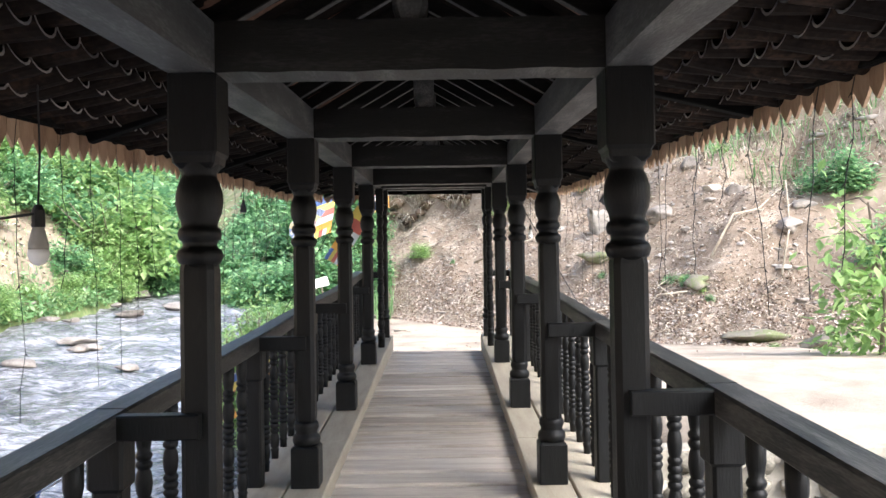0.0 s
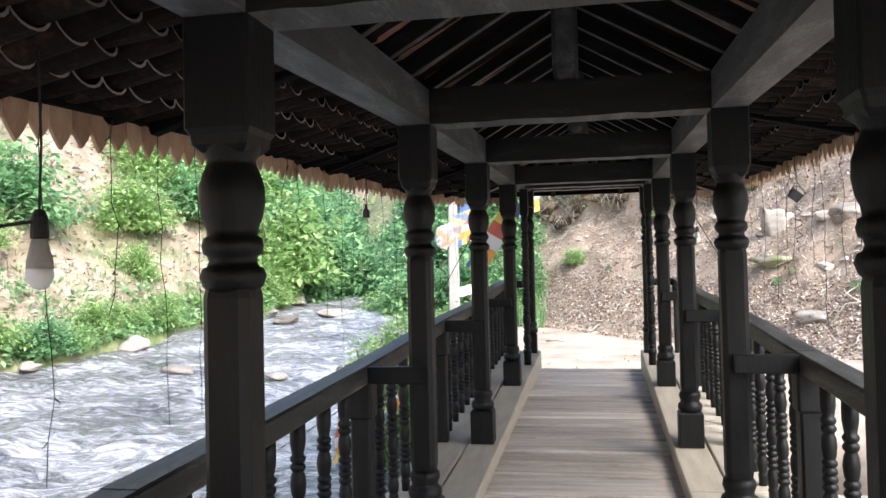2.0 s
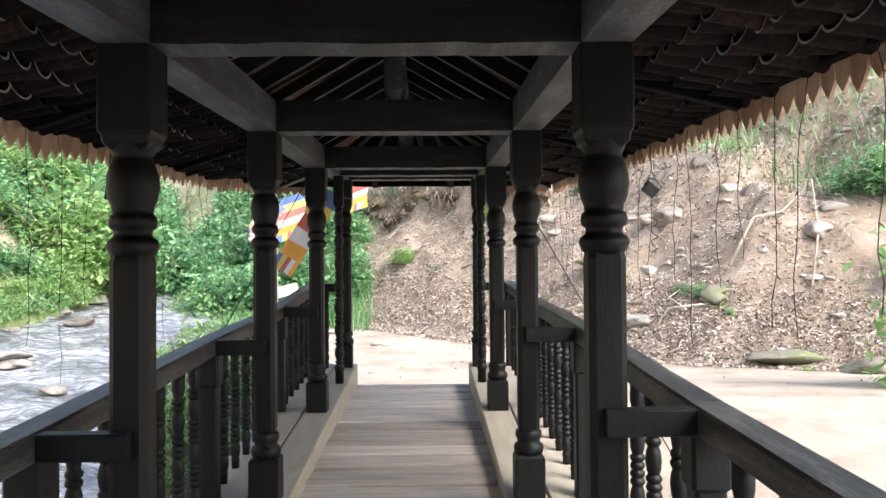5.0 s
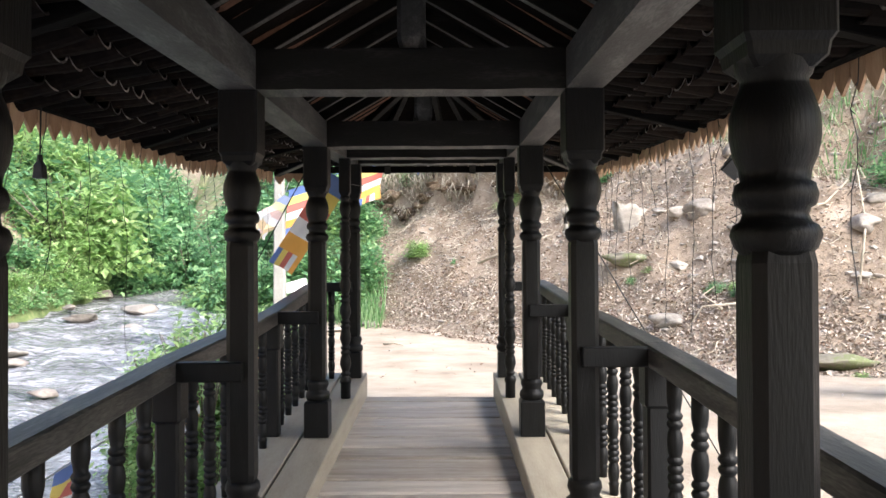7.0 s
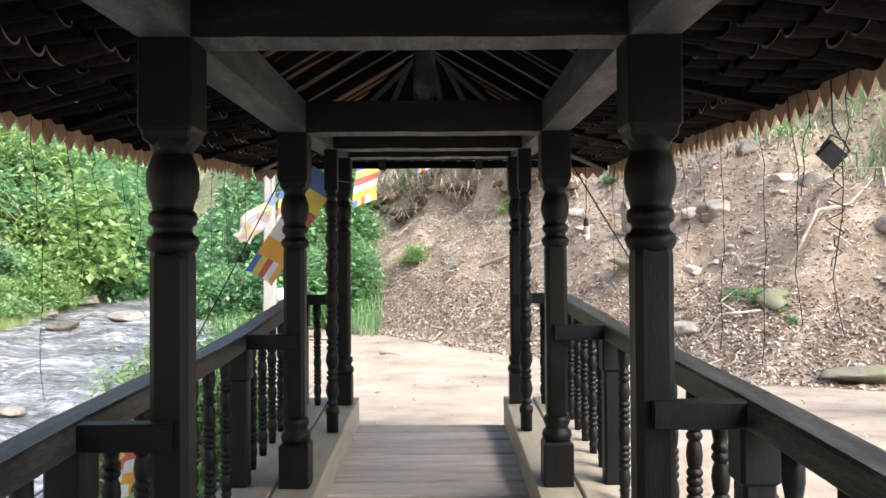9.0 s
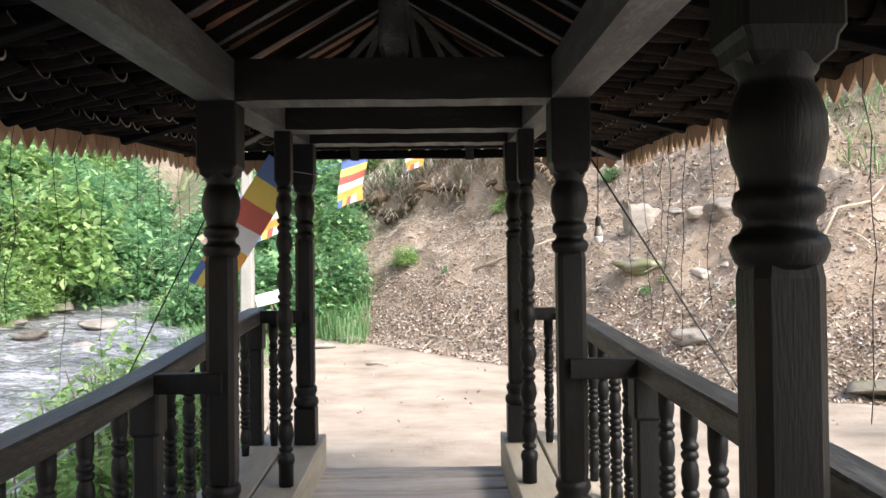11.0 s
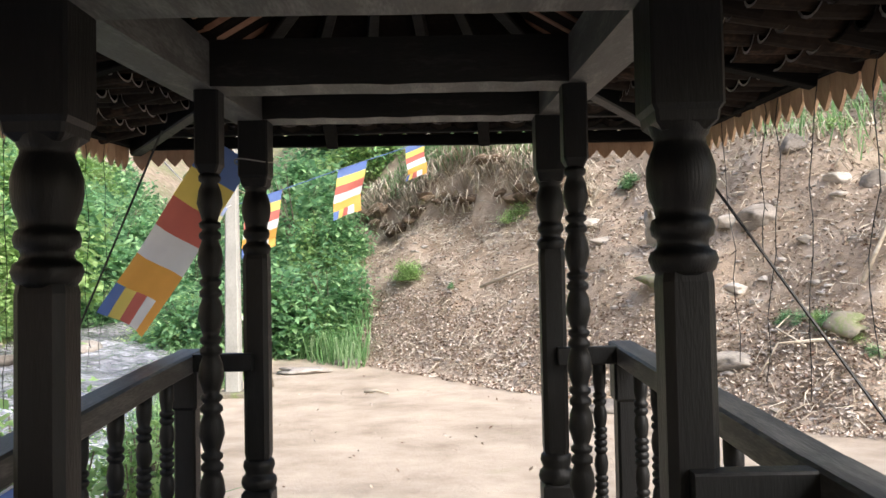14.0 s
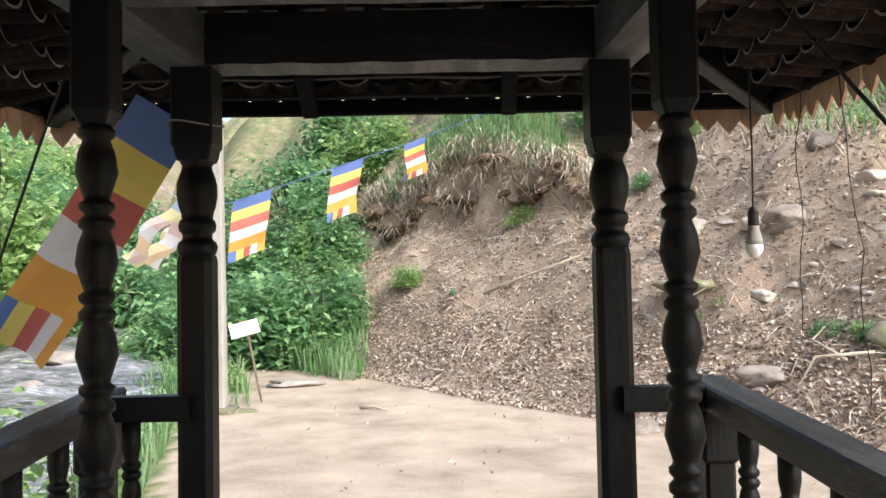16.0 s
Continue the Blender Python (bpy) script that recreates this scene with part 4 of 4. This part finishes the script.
def blades(count, region, lo, hi, lean):
    vs, fs = [], []
    for k in range(count):
        x, y = region()
        z, h, a = height(x, y) - 0.03, random.uniform(lo, hi), random.uniform(0, 6.28)
        w, q = random.uniform(0.005, 0.012) * (1 + h), random.uniform(0.2, 0.9) * lean * h
        sx, sy, dx, dy = -math.sin(a) * w, math.cos(a) * w, math.cos(a) * q, math.sin(a) * q
        b = len(vs)
        vs += [(x - sx, y - sy, z), (x + sx, y + sy, z), (x + dx * 0.35 - sx * 0.8, y + dy * 0.35 - sy * 0.8, z + h * 0.65), (x + dx * 0.35 + sx * 0.8, y + dy * 0.35 + sy * 0.8, z + h * 0.65), (x + dx, y + dy, z + h * (1 - 0.35 * lean))]
        fs += [(b, b + 1, b + 3, b + 2), (b + 2, b + 3, b + 4)]
    return vs, fs


def shore_point():
    y = random.uniform(12.4, 40)
    return right_x(y) + min(1.7, 0.1 + abs(random.gauss(0, 0.7))) * (0.8 if y < 24 else 1.5), y


def far_shore():
    y = random.uniform(8, 46)
    return left_x(y) - abs(random.gauss(0, 2.2)), y


def bank_left():
    while True:
        x, y = random.uniform(-7, -1.7), random.uniform(26.5, 34)
        s = foot_distance(x, y)
        if -1.2 + abs(random.gauss(0, 0.8)) < s < 6 and x + 0.35 * s + random.gauss(0, 0.55) < -2.2:
            return x, y


tagged(put("grass", blades(7000, shore_point, 0.25, 0.9, 0.8), GRASS), "tall green grass along the river's near edge", "grass", kind="stuff")
tagged(put("grass", blades(5000, far_shore, 0.15, 0.45, 1.0), GRASS), "grass along the far river bank", "grass", kind="stuff")
tagged(put("grass", blades(6000, bank_left, 0.4, 1.2, 1.1), GRASS), "long drooping grass on the bank behind the pole", "grass", kind="stuff")
tagged(put("grass", blades(2500, bank_point(-2.5, 3.8, 5.0, 7.2), 0.4, 1.1, 1.3), GRASS), "grass hanging over the top of the bank", "grass", kind="stuff")
def cover(count, lo, hi):
    vs, fs = [], []
    while count:
        y = random.uniform(10, 62)
        x = left_x(y) - 26 * random.random() ** 2.4
        if noise.noise(Vector((x * 0.16, y * 0.16, 11))) + 0.3 * noise.noise(Vector((x * 0.7, y * 0.7, 2))) < (0.2 if left_x(y) - x > 1.5 else -0.3):
            continue
        v, f = litter_leaf(lo, hi)()
        k, z = len(vs), height(x, y) + abs(random.gauss(0, 0.25))
        vs += [(a + x, b + y, c + z) for a, b, c in v]
        fs += [tuple(i + k for i in q) for q in f]
        count -= 1
    return vs, fs


def hill_point():
    y = random.uniform(12, 40)
    return left_x(y) - random.uniform(0.5, 15), y


scatter("leaf_litter", "dry brown leaves and twigs on the far hillside", 9000, hill_point, litter_leaf(0.04, 0.13), LITTER, "leaves")
scatter("stones", "loose stones and clods on the far hillside", 500, hill_point, lambda: boulder(*(random.uniform(0.06, 0.22) * k for k in (1.3, 1.0, 0.6)), random.random() * 50, 1, 0.7), ROCK, "stones")
tagged(put("undergrowth", cover(11000, 0.05, 0.17), GRASS), "patchy low undergrowth on the brown hillside", "undergrowth", kind="stuff")
tagged(put("grass", blades(2200, bank_point(7.5, 17, 5.0, 11), 0.3, 0.9, 1.4), GRASS), "tufts of grass hanging on the upper bank", "grass", kind="stuff")
tagged(put("straw", blades(2600, bank_point(5.0, 17, 4.5, 11), 0.2, 0.55, 2.2), STRAW), "dry stalks trailing down the upper bank", "straw", kind="stuff")
tagged(put("straw", blades(1800, bank_point(-2.6, 4.2, 4.5, 5.3), 0.4, 1.1, 2.4), STRAW), "dry roots and stalks hanging from the bank's edge", "straw", kind="stuff")


def dead_branch(pts, r, label="bare fallen branch lying on the bank"):
    out = [(x, y, height(x, y) + d) for x, y, d in pts]
    tagged(put("branch", tube(out, r, 6, 0.4), STRAW, smooth=True), label, "branch", "fallen branches")


dead_branch(((7.0, 20.6, 0.15), (7.7, 20.9, 0.3), (8.4, 21.0, 0.2), (9.2, 21.6, 0.15)), 0.04)
dead_branch(((1.2, 28.0, 0.25), (2.2, 27.6, 0.3), (3.3, 26.9, 0.2)), 0.05)
dead_branch(((6.2, 20.1, 0.1), (5.6, 20.6, 0.2), (5.2, 20.4, 0.1)), 0.03)
dead_branch(((5.9, 20.3, 0.1), (5.7, 20.9, 0.25), (6.1, 21.3, 0.1)), 0.03)
dead_branch(((-1.35, 23.7, 0.02), (-1.1, 23.5, 0.06), (-0.85, 23.3, 0.02)), 0.04, "short stick lying on the sand")
dead_branch(((8.3, 19.4, 0.1), (8.9, 20.3, 0.3), (9.3, 21.4, 0.4), (9.1, 22.4, 0.2)), 0.03)

# ---- pole, sign ----
pole = thing("utility_pole", "pale grey concrete pole standing at the clearing's edge", "pole", (-3.9, 23.5, height(-3.9, 23.5)))
put("shaft", squared([(-0.3, 0.15), (2.0, 0.135), (5.6, 0.10)], 0.03), CONCRETE, pole)
put("footing", squared([(-0.3, 0.34), (0.08, 0.32), (0.11, 0.26)], 0.06), MOSS, pole)
sign = thing("sign", "small white signboard nailed to a leaning stick", "sign", (-3.36, 24.7, height(-3.36, 24.7)))
put("stick", tube([(0, 0, -0.1), (-0.15, 0, 0.65), (-0.30, 0, 1.42)], 0.025, 6), BARK, sign)
board = put("board", timber((-0.62, -0.035, 1.36), (-0.06, -0.035, 1.50), 0.02, 0.28, 0.004), WHITE, sign)


notice = thing("notice_board", "small white notice board on two stakes among weeds", "sign", (-2.96, 15.0, height(-2.96, 15.0)))
for x in (-0.16, 0.16):
    put("stake", tube([(x, 0.02, -0.2), (x, 0.02, 0.72)], 0.018, 6), BARK, notice)
sheet = put("panel", timber((-0.26, 0, 0.62), (0.26, 0, 0.70), 0.02, 0.26, 0.004), WHITE, notice)
for k in range(3):
    put("text_bar", timber((-0.18, -0.013, 0.69 - 0.06 * k), (0.16, -0.013, 0.735 - 0.06 * k), 0.004, 0.018, 0.001), CABLE, notice)


# ---- flags ----
def flag(at, across, down, w, h, sag=0.05, seed=0, group="flags on the line", faded=False):
    """A five-coloured flag: its bands run down from the hoist edge, the last band repeats them crosswise."""
    e = thing("flag", "sun-faded striped flag of pale blue, yellow and white cloth" if faded else "striped flag of blue, yellow, red, white and orange cloth", "flag", at, group)
    a, d = Vector(across).normalized(), Vector(down).normalized()
    n = a.cross(d).normalized()

    def cell(u0, u1, v0, v1, mat, name):
        vs, fs, c, k = [], [], 4, 4
        for j in range(k + 1):
            for i in range(c + 1):
                u, v = u0 + (u1 - u0) * i / c, v0 + (v1 - v0) * j / k
                wave = sag * (math.sin(u * 5 + v * 4 + seed) + 0.5 * math.sin(v * 9 + seed * 2)) * (0.3 + v)
                vs.append(a * (u * w) + d * (v * h) + n * wave)
        for j in range(k):
            for i in range(c):
                b = j * (c + 1) + i
                fs.append((b, b + 1, b + c + 2, b + c + 1))
        put(name, (vs, fs), mat, e, smooth=True)
    bands = FADED if faded else (BLUE, YELLOW, RED, PALE, ORANGE)
    for k, m in enumerate(bands):
        cell(0, 1, k / 6, (k + 1) / 6, m, "band")
    for k, m in enumerate(bands):
        cell(k / 5, (k + 1) / 5, 5 / 6, 1, m, "crossband")
    return e


def cord(p, q, sag, name, label, r=0.008, mat=CABLE, n=12):
    p, q = Vector(p), Vector(q)
    pts = [p.lerp(q, k / n) - Vector((0, 0, sag * 4 * (k / n) * (1 - k / n))) for k in range(n + 1)]
    tagged(put(name, tube(pts, r, 5), mat), label, "cord", "cords")
    return pts


# large flag on the eave corner
flag((-1.06, 12.0, 2.61), (0.84, 0.1, -0.54), (-0.55, 0.05, -0.84), 0.27, 1.12, 0.04, 1, "large flag at the bridge end")
# line over the clearing
tagged(put("flag_line", tube([(-3.9, 23.5, 3.30), (-3.85, 24.5, 3.475), (-3.18, 24.9, 3.755), (-2.07, 25.8, 4.285), (-1.45, 26.2, 4.553), (-0.59, 27.0, 4.958), (-0.11, 27.3, 5.198), (1.9, 28.7, 6.2)], 0.009, 5), BLUE), "thin blue flag line over the clearing", "cord", "cords")
for at, across, down, w, h, k in (((-3.85, 24.5, 3.466), (0.67, 0.4, 0.28), (-0.11, 0, -1), 0.82, 1.2, 0.0), ((-2.07, 25.8, 4.275), (0.62, 0.4, 0.27), (-0.17, 0, -1), 0.78, 1.17, 1.0), ((-0.595, 27.0, 4.948), (0.48, 0.3, 0.24), (0.0, 0, -1), 0.6, 0.82, 2.2)):
    flag(at, across, down, w, h, 0.06, k)
pts = cord((-3.9, 23.4, 3.3), (-1.6, 12.8, 2.62), 0.15, "flag_line", "thin flag line between the pole and the eaves", 0.006, PALE)
for i, s, dx in ((4, 2.4, -0.8), (6, 1.5, -0.5), (7, 3.1, -0.75)):
    flag(pts[i], (0.45, -0.85, -0.1), (dx, 0.0, -0.8), 0.42, 0.85, 0.09, s, "flags on the line", True)
pts = cord((-1.36, 1.8, 0.78), (-1.36, 11.7, 1.2), 0.12, "flag_line", "flag line strung along the outside of the railing", 0.005, PALE, 24)
for i, s in ((2, 0.1), (4, 0.7), (9, 1.3), (12, 2.2), (16, 2.9), (21, 3.3)):
    flag(pts[i], (0, 1, 0.05), (-0.25, 0.12, -1), 0.24, 0.36, 0.03, s, "flags along the railing")


# ---- hanging lights and wires ----
def bulb(x, y, z, top, size=1.0, label="white light bulb in a black socket hanging from the eaves"):
    e = thing("light_bulb", label, "lamp", (x, y, z), "bulbs under the eaves")
    grown = lambda profile: [(h * size, q * size) for h, q in profile]
    put("socket", lathe(grown([(0.06, 0.020), (0.065, 0.024), (0.12, 0.022), (0.14, 0.012)]), 12), CABLE, e)
    put("bulb_body", lathe(grown([(-0.02, 0.034), (0.0, 0.034), (0.05, 0.022), (0.064, 0.020)]), 16), CONCRETE, e, smooth=True)
    put("globe", lathe(grown([(-0.075, 0.004), (-0.07, 0.018), (-0.055, 0.030), (-0.035, 0.036), (-0.018, 0.0345)]), 16), WHITE, e, smooth=True)
    put("flex", tube([(0, 0, 0.135 * size), (0.006, 0.004, (top - z) * 0.5), (0, 0, top - z)], 0.004, 5), CABLE, e)


def flood_lamp(x, y, z, top):
    e = thing("flood_lamp", "small square black flood lamp hanging tilted from the eaves", "lamp", (x, y, z), "lamp holders")
    tilt = Euler((0.5, 0.6, 0.3)).to_matrix()
    body = ring_stack([[tilt @ Vector((a * w, d, b * w)) for a, b in ((-1, -0.8), (1, -0.8), (1, 0.8), (-1, 0.8))] for d, w in ((-0.022, 0.05), (-0.012, 0.054), (0.01, 0.05), (0.022, 0.034))])
    put("housing", body, CABLE, e)
    put("bracket", tube([tilt @ Vector(p) for p in ((-0.056, 0, -0.01), (-0.058, 0.01, 0.06), (0, 0.012, 0.075), (0.058, 0.01, 0.06), (0.056, 0, -0.01))], 0.005, 5), CABLE, e)
    put("flex", tube([tilt @ Vector((0, 0.012, 0.072)), (0.01, 0, 0.13), (0.004, 0, top - z)], 0.004, 5), CABLE, e)
    loops = [(0.02 + 0.035 * math.sin(k * 1.9), 0.03 * math.cos(k * 1.3), -0.03 - 0.028 * k) for k in range(17)]
    put("loose_flex", tube(loops, 0.0035, 4), CABLE, e)


def lamp_holder(x, y, z, top):
    e = thing("lamp_holder", "empty black lamp holder hanging from the eaves", "lamp", (x, y, z), "lamp holders")
    put("holder", joined(squared([(-0.03, 0.026), (0.03, 0.022), (0.05, 0.012)], 0.006), lathe([(0.05, 0.014), (0.08, 0.012)], 8)), CABLE, e)
    put("flex", tube([(0, 0, 0.078), (0.004, 0, top - z)], 0.004, 5), CABLE, e)


bulb(-1.465, 3.08, 1.68, beam_z(3.08) + 0.07, 1.1)
bulb(1.45, 12.2, 1.99, beam_z(12.2) + 0.10)
flood_lamp(1.775, 8.16, 2.185, beam_z(8.2) + LOW)
lamp_holder(-1.72, 7.35, 2.10, beam_z(7.3) + LOW - SINK)


def hanging_wire(x, y, drop, seed):
    r = random.Random(seed)
    z0 = beam_z(y) + low(x, y)
    pts, px, py = [], x, y
    n = 9
    for k in range(n + 1):
        pts.append((px, py, z0 - drop * k / n))
        px += r.uniform(-0.018, 0.018)
        py += r.uniform(-0.03, 0.03)
    shapes = [tube(pts, 0.0021, 4)]
    for p in pts[1:-1]:
        shapes.append(tube([p, (p[0] + r.uniform(-0.02, 0.02), p[1] + r.uniform(-0.02, 0.02), p[2] - 0.02)], 0.003, 4, 0.5))
    tagged(put("light_string", joined(*shapes), CABLE), "thin dark string of fairy lights hanging from the eaves", "light string", "hanging light strings")


for side in (-1, 1):
    k = 0
    for y in np.arange(1.6, 12.6, 0.37):
        k += 1
        hanging_wire(side * (EAVE + 0.0), y + random.uniform(-0.12, 0.12), random.choice((0.5, 0.8, 0.95, 1.1, 1.35)), k * 7 + side)
tagged(put("cable", tube([(-1.74, 2.3, 2.20), (-1.72, 2.6, 1.88), (-1.6, 2.9, 1.76), (-1.465, 3.07, 1.80)], 0.006, 5), CABLE), "black cable looped from the eaves to a bulb", "cable")
for top, foot in (((-1.23, 11.75, 2.60), (-3.3, 13.57, -0.40)), ((1.05, 11.02, 2.62), (2.55, 9.53, -0.42))):
    cord(top, foot, 0.01, "stay_cable", "taut dark stay wire from the eaves to the ground", 0.006)
tagged(put("wire_tie", tube([(-0.775 + 0.1 * math.cos(a) * 1.05, END + 0.1 * math.sin(a) * 1.05, 2.44 + 0.01 * math.sin(2 * a)) for a in [k * 0.4488 for k in range(15)]], 0.004, 4), CONCRETE), "thin grey wire tied round the post head", "wire")
